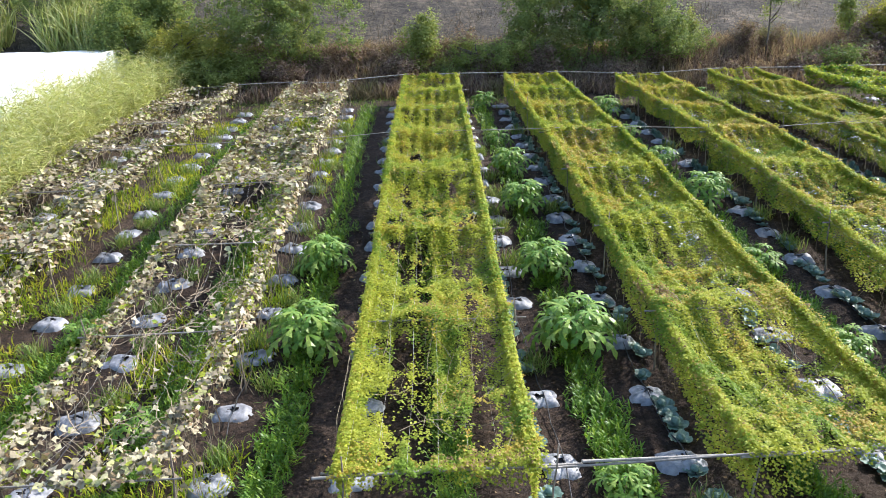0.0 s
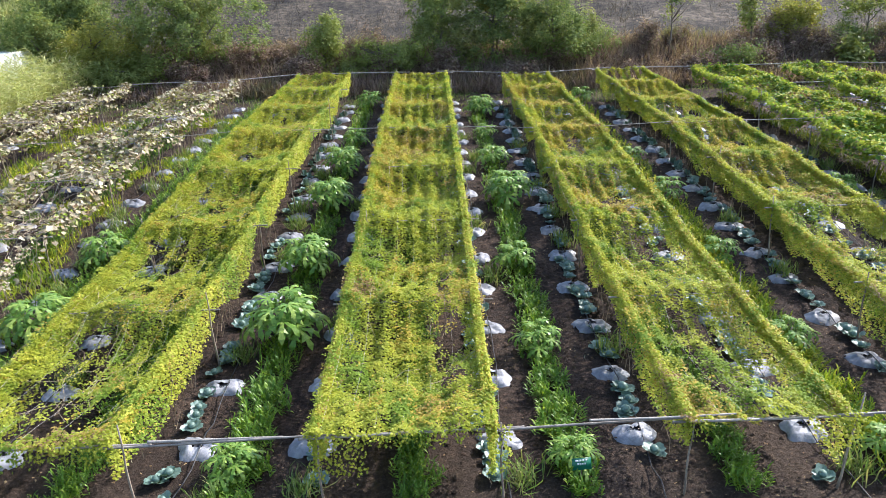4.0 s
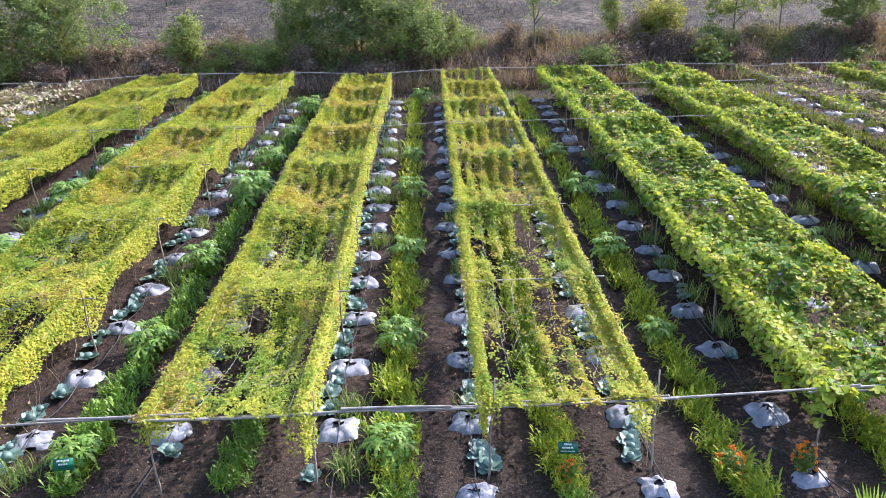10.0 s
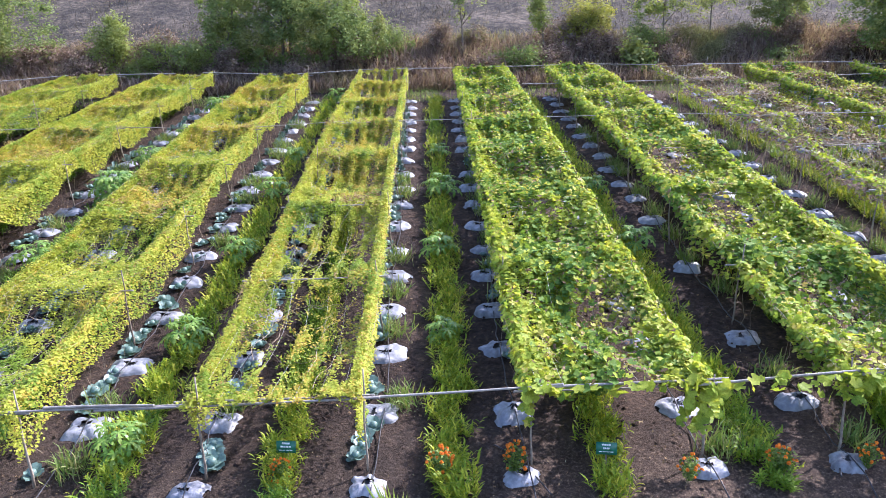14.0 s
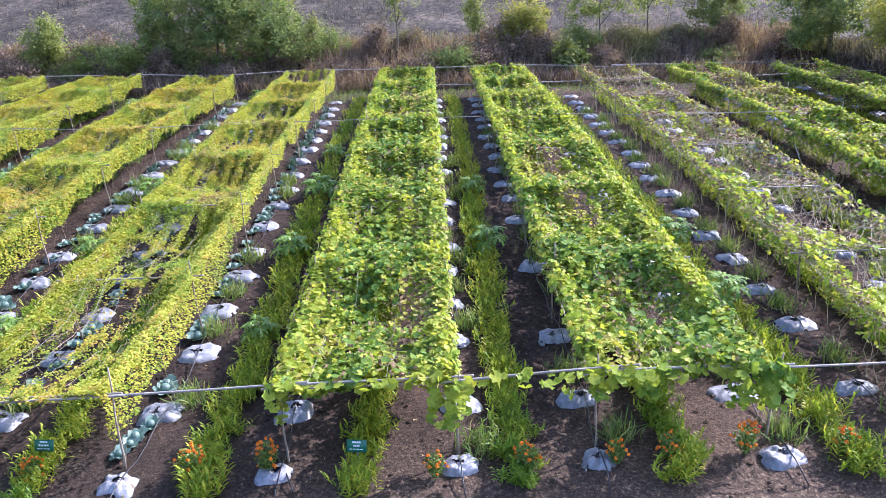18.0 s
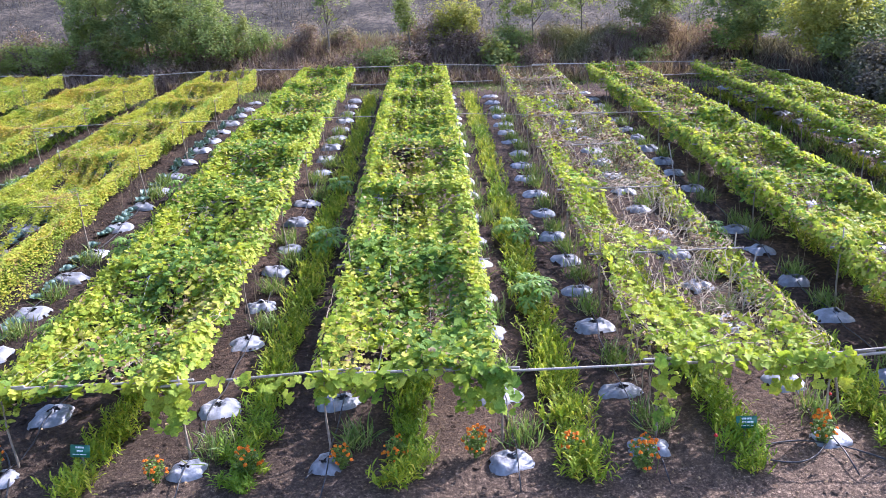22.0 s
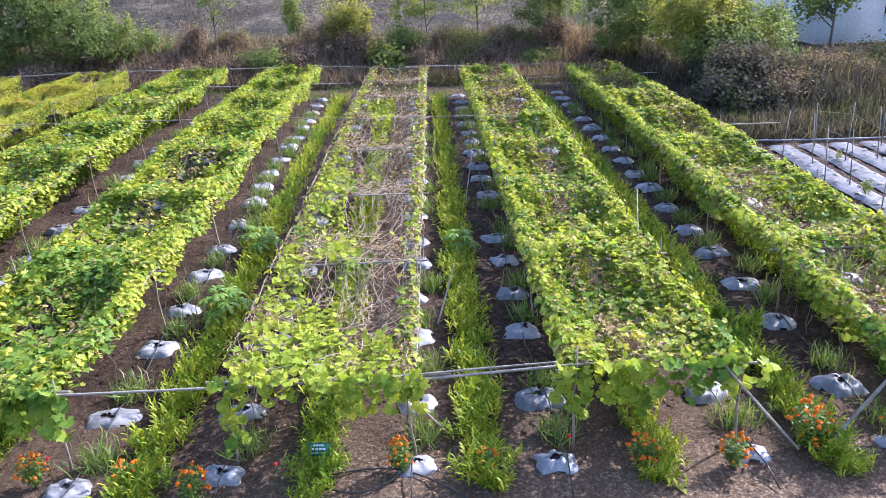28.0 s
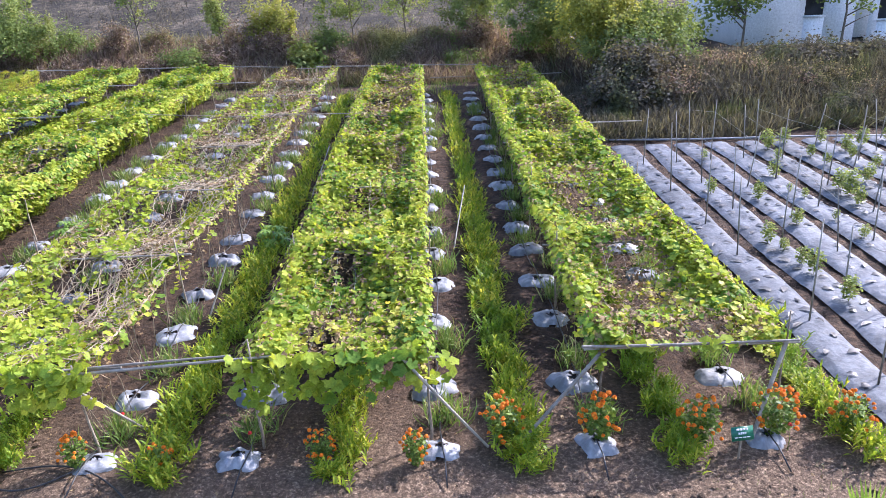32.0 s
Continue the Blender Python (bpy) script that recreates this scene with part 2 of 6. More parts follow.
M_TREE_MID = leaf_material("tree_leaf_mid", [(0.0, (0.15, 0.20, 0.06)), (0.6, (0.30, 0.36, 0.11)), (1.0, (0.50, 0.52, 0.19))], shine=0.06, glow=0.48, single=0.5, clump=1.6)
M_TREE_YELLOW = leaf_material("tree_leaf_yellow", [(0.0, (0.22, 0.25, 0.055)), (0.6, (0.40, 0.41, 0.10)), (1.0, (0.57, 0.53, 0.17))], shine=0.06, glow=0.5, single=0.5, clump=1.6)
M_SCRUB = leaf_material("scrub_leaf", [(0.0, (0.075, 0.068, 0.058)), (0.5, (0.14, 0.128, 0.108)), (1.0, (0.23, 0.205, 0.17))],
                        [(0.0, (0.075, 0.09, 0.048)), (1.0, (0.17, 0.19, 0.095))], 0.5, (0.52, 0.64), rough=0.8, shine=0.05, glow=0.42)
M_PAPAYA = leaf_material("papaya_leaf", [(0.0, (0.09, 0.20, 0.03)), (0.6, (0.17, 0.31, 0.045)), (1.0, (0.31, 0.42, 0.08))], rough=0.4, glow=0.3)
M_CABBAGE = leaf_material("cabbage_leaf", [(0.0, (0.07, 0.125, 0.10)), (0.5, (0.13, 0.215, 0.175)), (1.0, (0.25, 0.34, 0.28))], rough=0.42, glow=0.12, shine=0.5)
M_MARIGOLD_LEAF = leaf_material("marigold_leaf", [(0.0, (0.07, 0.14, 0.02)), (1.0, (0.24, 0.33, 0.06))], glow=0.35)
M_ORANGE = leaf_material("marigold_petal", [(0.0, (0.70, 0.14, 0.005)), (0.6, (0.85, 0.24, 0.01)), (1.0, (0.90, 0.36, 0.02))], glow=0.2, rough=0.7)
M_BLOOM = leaf_material("gourd_bloom", [(0.0, (0.75, 0.52, 0.02)), (1.0, (0.85, 0.68, 0.05))], glow=0.3)
M_RED = leaf_material("red_petal", [(0.0, (0.5, 0.02, 0.02)), (1.0, (0.7, 0.05, 0.04))], glow=0.2)
M_BAMBOO = plain_material("weathered_bamboo", [(0.3, (0.12, 0.10, 0.08)), (0.55, (0.22, 0.195, 0.16)), (0.75, (0.33, 0.30, 0.25))], 5.0, 0.6, 0.3, 60.0, spread=0.25)
M_TWIG = plain_material("post_wood", [(0.3, (0.10, 0.075, 0.055)), (0.55, (0.19, 0.15, 0.11)), (0.8, (0.31, 0.26, 0.19))], 7.0, 0.8, 0.4, 50.0, spread=0.3)
M_STEM = plain_material("vine_stem", [(0.3, (0.22, 0.16, 0.10)), (0.7, (0.46, 0.38, 0.25))], 3.0, 0.8, 0.0)
M_BARK = plain_material("bark", [(0.3, (0.07, 0.055, 0.04)), (0.7, (0.2, 0.17, 0.13))], 3.0, 0.9, 0.6, 20.0)
M_STRING = plain_material("trellis_twine", [(0.3, (0.34, 0.33, 0.30)), (0.7, (0.52, 0.51, 0.47))], 3.0, 0.5, 0.0)
M_BED = plain_material("grey_bed_film", [(0.25, (0.04, 0.045, 0.055)), (0.5, (0.085, 0.093, 0.11)), (0.75, (0.16, 0.172, 0.198))], 2.5, 0.62, 0.6, 10.0, spread=0.15, shine=0.2, dist=0.03)
M_PLASTIC = plain_material("silver_mulch_film", [(0.25, (0.09, 0.093, 0.100)), (0.5, (0.18, 0.184, 0.196)), (0.75, (0.30, 0.305, 0.322))], 4.0, 0.5, 0.5, 14.0, spread=0.22, shine=0.6, dist=0.03)
M_BLACK = plain_material("black_film", [(0.3, (0.012, 0.012, 0.013)), (0.7, (0.035, 0.035, 0.038))], 8.0, 0.4, 0.2)
M_HOUSE_FILM = plain_material("greenhouse_film", [(0.3, (0.74, 0.76, 0.78)), (0.7, (0.86, 0.87, 0.88))], 0.6, 0.4, 0.2, 3.0)
M_WALL = plain_material("limewash", [(0.3, (0.66, 0.68, 0.70)), (0.7, (0.82, 0.83, 0.84))], 0.9, 0.8, 0.15, 12.0)
M_DARK = plain_material("dark_opening", [(0.3, (0.02, 0.022, 0.026)), (0.7, (0.05, 0.052, 0.058))], 2.0, 0.3, 0.0)
M_GREEN = plain_material("green_sign_enamel", [(0.3, (0.008, 0.10, 0.055)), (0.7, (0.012, 0.15, 0.085))], 6.0, 0.35, 0.0)
M_WHITE = plain_material("white_lettering", [(0.3, (0.7, 0.72, 0.7)), (0.7, (0.82, 0.83, 0.8))], 9.0, 0.5, 0.0)

# ---- shape helpers ----
def lattice(ix, iy, seed):
    h = (ix * 374761393 + iy * 668265263 + seed * 1274126177) & 0x7FFFFFFF
    h = ((h ^ (h >> 13)) * 1103515245) & 0x7FFFFFFF
    return ((h ^ (h >> 16)) & 0xFFFF) / 65535.0


def vnoise(x, y, seed=0, octaves=3):
    """Smooth noise from 0 to 1 on arrays."""
    x, y = np.asarray(x, float), np.asarray(y, float)
    total, amp, norm = 0.0, 1.0, 0.0
    for o in range(octaves):
        ix, iy = np.floor(x).astype(np.int64), np.floor(y).astype(np.int64)
        fx, fy = x - ix, y - iy
        fx, fy = fx * fx * (3 - 2 * fx), fy * fy * (3 - 2 * fy)
        a, b = lattice(ix, iy, seed + o), lattice(ix + 1, iy, seed + o)
        c, d = lattice(ix, iy + 1, seed + o), lattice(ix + 1, iy + 1, seed + o)
        total = total + amp * ((a * (1 - fx) + b * fx) * (1 - fy) + (c * (1 - fx) + d * fx) * fy)
        norm += amp
        x, y, amp = x * 2.03 + 17.1, y * 2.03 + 5.3, amp * 0.5
    return total / norm


def smooth(lo, hi, v):
    t = np.clip((np.asarray(v, float) - lo) / (hi - lo), 0, 1)
    return t * t * (3 - 2 * t)


def ground_z(x, y):
    """The lie of the land: flat field, bank behind it, hillside beyond."""
    x, y = np.asarray(x, float), np.asarray(y, float)
    field = smooth(10, 22, y) * (0.32 + 0.18 * np.clip((12 - x) / 16, -1, 1))
    right = smooth(33.2, 36, x)
    foot = 34.3 - 12.5 * right + 0.4 * (vnoise(x * 0.3, y * 0, 5) - 0.5)
    bank = smooth(0, 3.5, y - foot) * 1.15
    hill = np.clip(y - 38, 0, 90) * 0.24 + 0.9 * smooth(38, 44, y) * (vnoise(x * 0.12, y * 0.12, 9) - 0.5)
    return field + bank + hill


def mesh_of(name, verts, faces, material, smooth_shade=False):
    """A mesh from arrays: verts (n, 3), faces (m, k) or a list of such arrays."""
    me = bpy.data.meshes.new(name)
    groups = faces if isinstance(faces, list) else [faces]
    groups = [np.asarray(g, np.int32) for g in groups if len(g)]
    verts = np.asarray(verts, np.float32)
    me.vertices.add(len(verts))
    me.vertices.foreach_set("co", verts.ravel())
    loops = np.concatenate([g.ravel() for g in groups])
    sizes = np.concatenate([np.full(len(g), g.shape[1], np.int32) for g in groups])
    me.loops.add(len(loops))
    me.loops.foreach_set("vertex_index", loops)
    me.polygons.add(len(sizes))
    me.polygons.foreach_set("loop_start", np.concatenate([[0], np.cumsum(sizes)[:-1]]).astype(np.int32))
    if smooth_shade:
        me.polygons.foreach_set("use_smooth", np.ones(len(sizes), bool))
    me.update(calc_edges=True)
    me.materials.append(material)
    return me


def attach(name, me, parent=None, label=""):
    ob = new(name, me)
    if parent is not None:
        ob.parent = parent
    if label:
        ob["label"] = label
    return ob


def joined(pieces):
    """Several (verts, faces) with faces of one size, as one."""
    vs, fs, base = [], [], 0
    for v, f in pieces:
        vs.append(np.asarray(v, float))
        fs.append(np.asarray(f, int) + base)
        base += len(v)
    return np.concatenate(vs), np.concatenate(fs)


def tube(path, r0, r1=None, sides=5, cap=True):
    """A round bar along a path, tapering from r0 to r1, as quads."""
    p = np.asarray(path, float)
    r1 = r0 if r1 is None else r1
    n = len(p)
    d = np.gradient(p, axis=0)
    d /= np.linalg.norm(d, axis=1)[:, None] + 1e-9
    ref = np.where(np.abs(d[:, 2:3]) > 0.9, [[1.0, 0, 0]], [[0, 0, 1.0]])
    u = np.cross(d, ref)
    u /= np.linalg.norm(u, axis=1)[:, None] + 1e-9
    w = np.cross(d, u)
    rad = np.linspace(r0, r1, n)[:, None, None]
    a = np.linspace(0, 2 * math.pi, sides, endpoint=False)
    ring = np.cos(a)[None, :, None] * u[:, None] + np.sin(a)[None, :, None] * w[:, None]
    v = (p[:, None] + rad * ring).reshape(-1, 3)
    i = np.arange(n - 1)[:, None] * sides
    k = np.arange(sides)[None]
    kn = (k + 1) % sides
    f = np.stack([i + k, i + kn, i + sides + kn, i + sides + k], -1).reshape(-1, 4)
    if cap:
        v = np.concatenate([v, p[:1], p[-1:]])
        c0, c1, last = n * sides, n * sides + 1, (n - 1) * sides
        ends = [[c0, (j + 1) % sides, j, j] for j in range(sides)] + [[c1, last + j, last + (j + 1) % sides, last + (j + 1) % sides] for j in range(sides)]
        f = np.concatenate([f, np.array([[e[0], e[1], e[2], e[2]] for e in ends])])
    return v, f


def tube_mesh(name, paths, r0, r1, material, sides=4):
    """Many bars in one mesh (no caps, so that all faces are quads)."""
    v, f = joined([tube(p, r0, r1, sides, False) for p in paths])
    return mesh_of(name, v, f, material, True)


def bamboo(length, r, rng):
    """A slightly bent pole along x with nodes, from 0 to length."""
    n = max(6, int(length / 0.28))
    x = np.linspace(0, length, n)
    bend = 0.02 * length * 0.25
    y = bend * np.sin(x / length * math.pi + rng.uniform(-0.5, 0.5)) * rng.uniform(-1, 1)
    z = bend * np.sin(x / length * 4.0 + rng.uniform(0, 6)) * 0.6
    pts, rad = [], []
    for a, b, c in zip(x, y, z):
        pts += [(a - 0.012, b, c), (a, b, c), (a + 0.012, b, c)]
        rad += [1.0, 1.22, 1.0]
    p = np.array(pts)
    v, f = tube(p, 1.0, 1.0, 7, True)
    rad = np.repeat(np.array(rad) * r * np.linspace(1.1, 0.85, len(rad)), 7)
    core = np.repeat(p, 7, axis=0)
    v[:len(core)] = core + (v[:len(core)] - core) * rad[:, None]
    return v, f


def frames_of(normal, heading):
    """Turns (n, 3, 3) whose z column is normal and whose y column follows heading."""
    nz = normal / (np.linalg.norm(normal, axis=1)[:, None] + 1e-9)
    h = heading - (heading * nz).sum(1)[:, None] * nz
    h /= np.linalg.norm(h, axis=1)[:, None] + 1e-9
    return np.stack([np.cross(h, nz), h, nz], -1)


def scatter(tv, tf, pos, rot, size):
    """Copies of a small template at many places: arrays of verts and faces."""
    n, k = len(pos), len(tv)
    size = np.asarray(size, float)
    if size.ndim == 1:
        size = size[:, None]
    v = np.einsum("nij,nkj->nki", rot, tv[None] * size[:, None, :]) + pos[:, None]
    f = (np.asarray(tf)[None] + (np.arange(n) * k)[:, None, None]).reshape(n * len(tf), -1)
    return v.reshape(-1, 3), f


def random_dirs(n, rng, tilt):
    """Normals about straight up, tilted by up to about that many radians."""
    a, t = rng.uniform(0, 2 * math.pi, n), np.abs(rng.normal(0, tilt, n))
    return np.stack([np.sin(t) * np.cos(a), np.sin(t) * np.sin(a), np.cos(t)], 1)


def headings(n, rng):
    a = rng.uniform(0, 2 * math.pi, n)
    return np.stack([np.cos(a), np.sin(a), 0 * a], 1)


# leaf templates, about 1 long, tip towards +y, with a fold and a droop
LOBED = np.array([(0, 0, 0), (0.30, -0.12, -0.05), (0.24, 0.16, 0.02), (0.52, 0.40, -0.06), (0.17, 0.46, 0.03), (0, 0.86, -0.10),
                  (-0.17, 0.46, 0.03), (-0.52, 0.40, -0.06), (-0.24, 0.16, 0.02), (-0.30, -0.12, -0.05)]) - (0, 0.3, 0)
LOBED_F = np.array([(0, 1, 2), (0, 2, 4), (2, 3, 4), (0, 4, 6), (4, 5, 6), (0, 6, 8), (6, 7, 8), (0, 8, 9)])
SIMPLE = np.array([(0, -0.4, 0), (0.36, 0.0, 0.06), (0, 0.5, -0.08), (-0.36, 0.0, 0.06)])
SIMPLE_F = np.array([(0, 1, 2), (0, 2, 3)])
BROAD = np.array([(0, 0.02, -0.08), (0.16, -0.30, 0.05), (0.44, -0.20, 0.10), (0.40, 0.06, 0.02), (0.52, 0.30, -0.06), (0, 0.62, -0.16),
                  (-0.52, 0.30, -0.04), (-0.40, 0.06, 0.05), (-0.44, -0.20, 0.0), (-0.16, -0.30, 0.07)])
BROAD_F = np.array([(0, i, i + 1) for i in range(1, 9)])
CRUMPLED = np.array([(0, 0, 0.06), (0.3, -0.3, -0.1), (0.42, 0.1, 0.18), (0.1, 0.42, -0.05), (-0.3, 0.36, 0.16), (-0.4, -0.1, -0.12)])
CRUMPLED_F = np.array([(0, 1, 2), (0, 2, 3), (0, 3, 4), (0, 4, 5)])
BLADE = np.array([(-0.05, 0, 0), (0.05, 0, 0), (-0.105, 0.35, 0.12), (0.105, 0.35, 0.12), (-0.075, 0.72, 0.08), (0.075, 0.72, 0.08), (0, 1.0, -0.06)])
BLADE_F = np.array([(0, 1, 3), (0, 3, 2), (2, 3, 5), (2, 5, 4), (4, 5, 6)])
STRAND = np.array([(-0.012, 0, 0), (0.012, 0, 0), (0.010, 0.55, 0.06), (-0.010, 0.55, 0.06), (0, 1.0, -0.04)])
PLAIN_BLADE = np.array([(-0.04, 0, 0), (0.04, 0, 0), (0.105, 0.5, 0.12), (-0.105, 0.5, 0.12), (0, 1.0, -0.04)])
ARCH = np.array([(-0.010, 0, 0), (0.010, 0, 0), (0.012, 0.45, 0.10), (-0.012, 0.45, 0.10), (0.009, 0.78, 0.02), (-0.009, 0.78, 0.02), (0, 0.98, -0.22)])
ARCH_F = np.array([(0, 1, 2), (0, 2, 3), (3, 2, 4), (3, 4, 5), (5, 4, 6)])
DROOP = np.array([(-0.006, 0, 0), (0.006, 0, 0), (0.011, 0.5, 0.06), (-0.011, 0.5, 0.06), (0.010, 0.8, 0.22), (-0.010, 0.8, 0.22), (0, 0.92, 0.48)])
DROOP_F = np.array([(0, 1, 2), (0, 2, 3), (3, 2, 4), (3, 4, 5), (5, 4, 6)])
STRAND_F = np.array([(0, 1, 2), (0, 2, 3), (3, 2, 4)])

# ---- ground ----
def spaced(lo, a, b, hi, step, grow):
    mid = list(np.arange(a, b + step, step))
    s, v, left = step, a, []
    while v > lo:
        s *= grow
        v -= s
        left.append(v)
    s, v, right = step, b, []
    while v < hi:
        s *= grow
        v += s
        right.append(v)
    return np.array(left[::-1] + mid + right)


def build_ground():
    gx = spaced(-1200, -13, 36, 1200, 0.15, 1.17)
    gy = spaced(-600, 5.0, 33, 1500, 0.15, 1.17)
    X, Y = np.meshgrid(gx, gy)
    near = smooth(-14, -11, X) * (1 - smooth(40, 44, X)) * smooth(3, 6, Y) * (1 - smooth(36, 40, Y))
    Z = ground_z(X, Y)
    clods = (vnoise(X * 3.1, Y * 3.1, 3, 3) - 0.5) * 0.10 + (vnoise(X * 9, Y * 9, 4, 2) - 0.5) * 0.035
    Z = Z + near * clods + (1 - near) * (vnoise(X * 0.8, Y * 0.8, 6, 3) - 0.5) * 0.25 * smooth(36, 42, Y)
    n, w = X.size, len(gx)
    i = np.arange(len(gy) - 1)[:, None] * w + np.arange(w - 1)[None]
    f = np.stack([i, i + 1, i + w + 1, i + w], -1).reshape(-1, 4)
    me = mesh_of("ground", np.stack([X, Y, Z], -1).reshape(-1, 3), f, M_SOIL, True)
    tagged(attach("ground", me), "dark brown tilled soil rising to a dry grassy hillside", "ground", kind="structure")


build_ground()

# ---- trellises ----
FRONT = 7.2
#        left    right  back   kind
TRELLISES = [(-11.8, -9.4, 31.5, "dry"), (-7.2, -4.9, 31.6, "dry"), (-3.05, -0.62, 32.6, "bitter"), (1.65, 3.98, 32.4, "bitter"), (6.2, 8.2, 31.4, "bitter"),
             (10.3, 12.4, 32.0, "bitter"), (14.4, 16.6, 31.8, "cucumber"), (18.3, 20.5, 31.9, "cucumber"), (22.4, 24.6, 31.0, "withered"),
             (26.4, 28.4, 30.7, "squash"), (30.3, 32.4, 30.2, "squash")]
TOP = 1.16
# rows that run slightly askew, in radians
ASKEW = {2: 0.017, 8: 0.015, 10: 0.014}


def top_z(x, y, x0, x1, bays):
    """Height of the netting: raised at each cross bar, sagging between them."""
    b = np.asarray(bays)
    k = np.clip(np.searchsorted(b, y) - 1, 0, len(b) - 2)
    u = np.clip((y - b[k]) / (b[k + 1] - b[k]), 0, 1)
    w = np.where(u < 0.70, u / 0.70, (1 - u) / 0.30)
    sag = 0.42 * np.sin(w * math.pi / 2) ** 1.2
    across = np.clip((x - x0) / (x1 - x0), 0, 1)
    furrow = 0.035 * np.cos(across * 12 * math.pi) * smooth(0.06, 0.2, across) * smooth(0.06, 0.2, 1 - across)
    return ground_z(x, y) + TOP - sag * (0.14 + 0.86 * np.sin(across * math.pi) ** 0.7) + furrow


def bays_of(back):
    n = 7
    return [FRONT + (back - FRONT) * i / n for i in range(n + 1)]


def build_trellis(x0, x1, back, kind, idx):
    rng = np.random.default_rng(100 + idx)
    t = tagged(new("vine_trellis"), {"dry": "low bamboo trellis overgrown with dried vines", "bitter": "low bamboo trellis under a yellow-green gourd canopy"}.get(kind, "low bamboo trellis carrying broad-leaved vines"), "trellis", "trellises in the field")
    t.matrix_world = Matrix.Translation(((x0 + x1) / 2, FRONT, 0)) @ Matrix.Rotation(-ASKEW.get(idx, 0), 4, "Z")
    off = np.array(t.location)
    bays = bays_of(back)
    for y in bays:
        for x in (x0 + 0.03, x1 - 0.03):
            g = float(ground_z(x, y))
            h = TOP + (rng.uniform(0.02, 0.34) if rng.random() < 0.8 else -0.02)
            lean = rng.normal(0, 0.05, 2)
            p = [(x + lean[0] * s + 0.012 * math.sin(s * 9), y + lean[1] * s, g - 0.12 + (h + 0.12) * s) for s in np.linspace(0, 1, 6)]
            v, f = tube(p, rng.uniform(0.015, 0.022), 0.009, 6)
            attach("post", mesh_of("post", v - off, f, M_TWIG, True), t)
        za, zb = float(top_z(np.array([x0]), np.array([y]), x0, x1, bays)[0]), float(top_z(np.array([x1]), np.array([y]), x0, x1, bays)[0])
        v, f = bamboo(x1 - x0 + 0.30, rng.uniform(0.012, 0.017), rng)
        v = v + (x0 - 0.17, y + 0.03, za - (0.03 if kind in ('dry', 'withered') or idx == 5 else 0.075))
        attach("cross_bar", mesh_of("cross_bar", v - off, f, M_BAMBOO, True), t)
    for x in np.linspace(x0 + 0.10, x1 - 0.24, 7):
        ys = np.linspace(FRONT, back, 60)
        zs = top_z(np.full(60, x), ys, x0, x1, bays) + 0.012
        v, f = tube(np.stack([np.full(60, x), ys, zs], 1), 0.0018, 0.0018, 3, False)
        attach("twine", mesh_of("twine", v - off, f, M_STRING), t)
    return bays


def leaf_batch(n, x0, x1, back, bays, rng, cover, drop, size, tilt, lift, side_share=0.62, fronts=(), relief=0.25):
    """Places for leaves over the top of a trellis, rolled over its two edges, down its sides and in bunches at its front."""
    ns = int(n * side_share)
    x, y = rng.uniform(x0, x1, n * 2), rng.uniform(FRONT - 0.08, back + 0.05, n * 2)
    keep = rng.random(n * 2) < cover(x, y)
    x, y = x[keep][:n], y[keep][:n]
    z = top_z(x, y, x0, x1, bays) + np.abs(rng.normal(0, lift, len(x))) - 0.02 + relief * (vnoise(x * 2.9, y * 2.3, 640 + int(x0), 2) - 0.5)
    pos = [np.stack([x, y, z], 1)]
    nor = [random_dirs(len(x), rng, tilt)]
    ys = rng.uniform(FRONT - 0.05, back, ns)
    left = rng.random(ns) < 0.5
    dmax = drop(ys, left)
    roll = rng.random(ns) < 0.45
    d = np.where(roll, rng.uniform(-0.06, 0.14, ns), rng.random(ns) ** 1.4 * dmax)
    okay = roll | (rng.random(ns) < np.clip(dmax / 0.5, 0.1, 1))
    if size > 0.07:
        okay &= rng.random(ns) < 0.22 + 0.78 * smooth(0.38, 0.60, vnoise(ys * 1.2, left * 7.0, 650 + int(x0), 3))
    wide = (0.07 if size < 0.07 else 0.16) * np.sqrt(np.clip(1 - ((d - 0.03) / 0.14) ** 2, 0, 1))
    out = np.where(roll, rng.uniform(-1.2, 1, ns) * wide, np.abs(rng.normal(0, 0.035, ns)) - 0.02)
    xs = np.where(left, x0 - out, x1 + out)
    zs = top_z(np.where(left, x0, x1), ys, x0, x1, bays) - d + 0.03
    zs = np.maximum(zs, ground_z(xs, ys) + 0.04)
    pos.append(np.stack([xs, ys, zs], 1)[okay])
    sn = random_dirs(ns, rng, tilt) * 0.8
    sn[:, 0] += np.where(left, -1, 1) * np.clip(out * 8, 0, 0.8)
    nor.append(sn[okay])
    for xa, xb, deep, share in fronts:
        m = int(share * (xb - xa) * (deep + 0.15) * 1.1 / size ** 2)
        fx, fd = rng.uniform(xa, xb, m), rng.random(m) ** 1.2
        rag = 0.55 + 0.6 * vnoise(fx * 4, fx * 0, int(xa * 10) + 500)
        fz = TOP + 0.07 - fd * (deep + 0.07) * rag
        fy = FRONT - 0.06 - np.abs(rng.normal(0, 0.07, m)) + 0.05 * fd
        pos.append(np.stack([fx, fy, fz], 1))
        fn = random_dirs(m, rng, tilt + 0.35)
        fn[:, 1] -= 0.5
        nor.append(fn)
    ends = sum(len(p) for p in pos[2:])
    pos, nor = np.concatenate(pos), np.concatenate(nor)
    k = len(pos)
    sizes = rng.uniform(0.65, 1.25, k) * size
    if size > 0.09 and ends:
        sizes[-ends:] *= 1.3
    return pos, frames_of(nor, headings(k, rng)), sizes


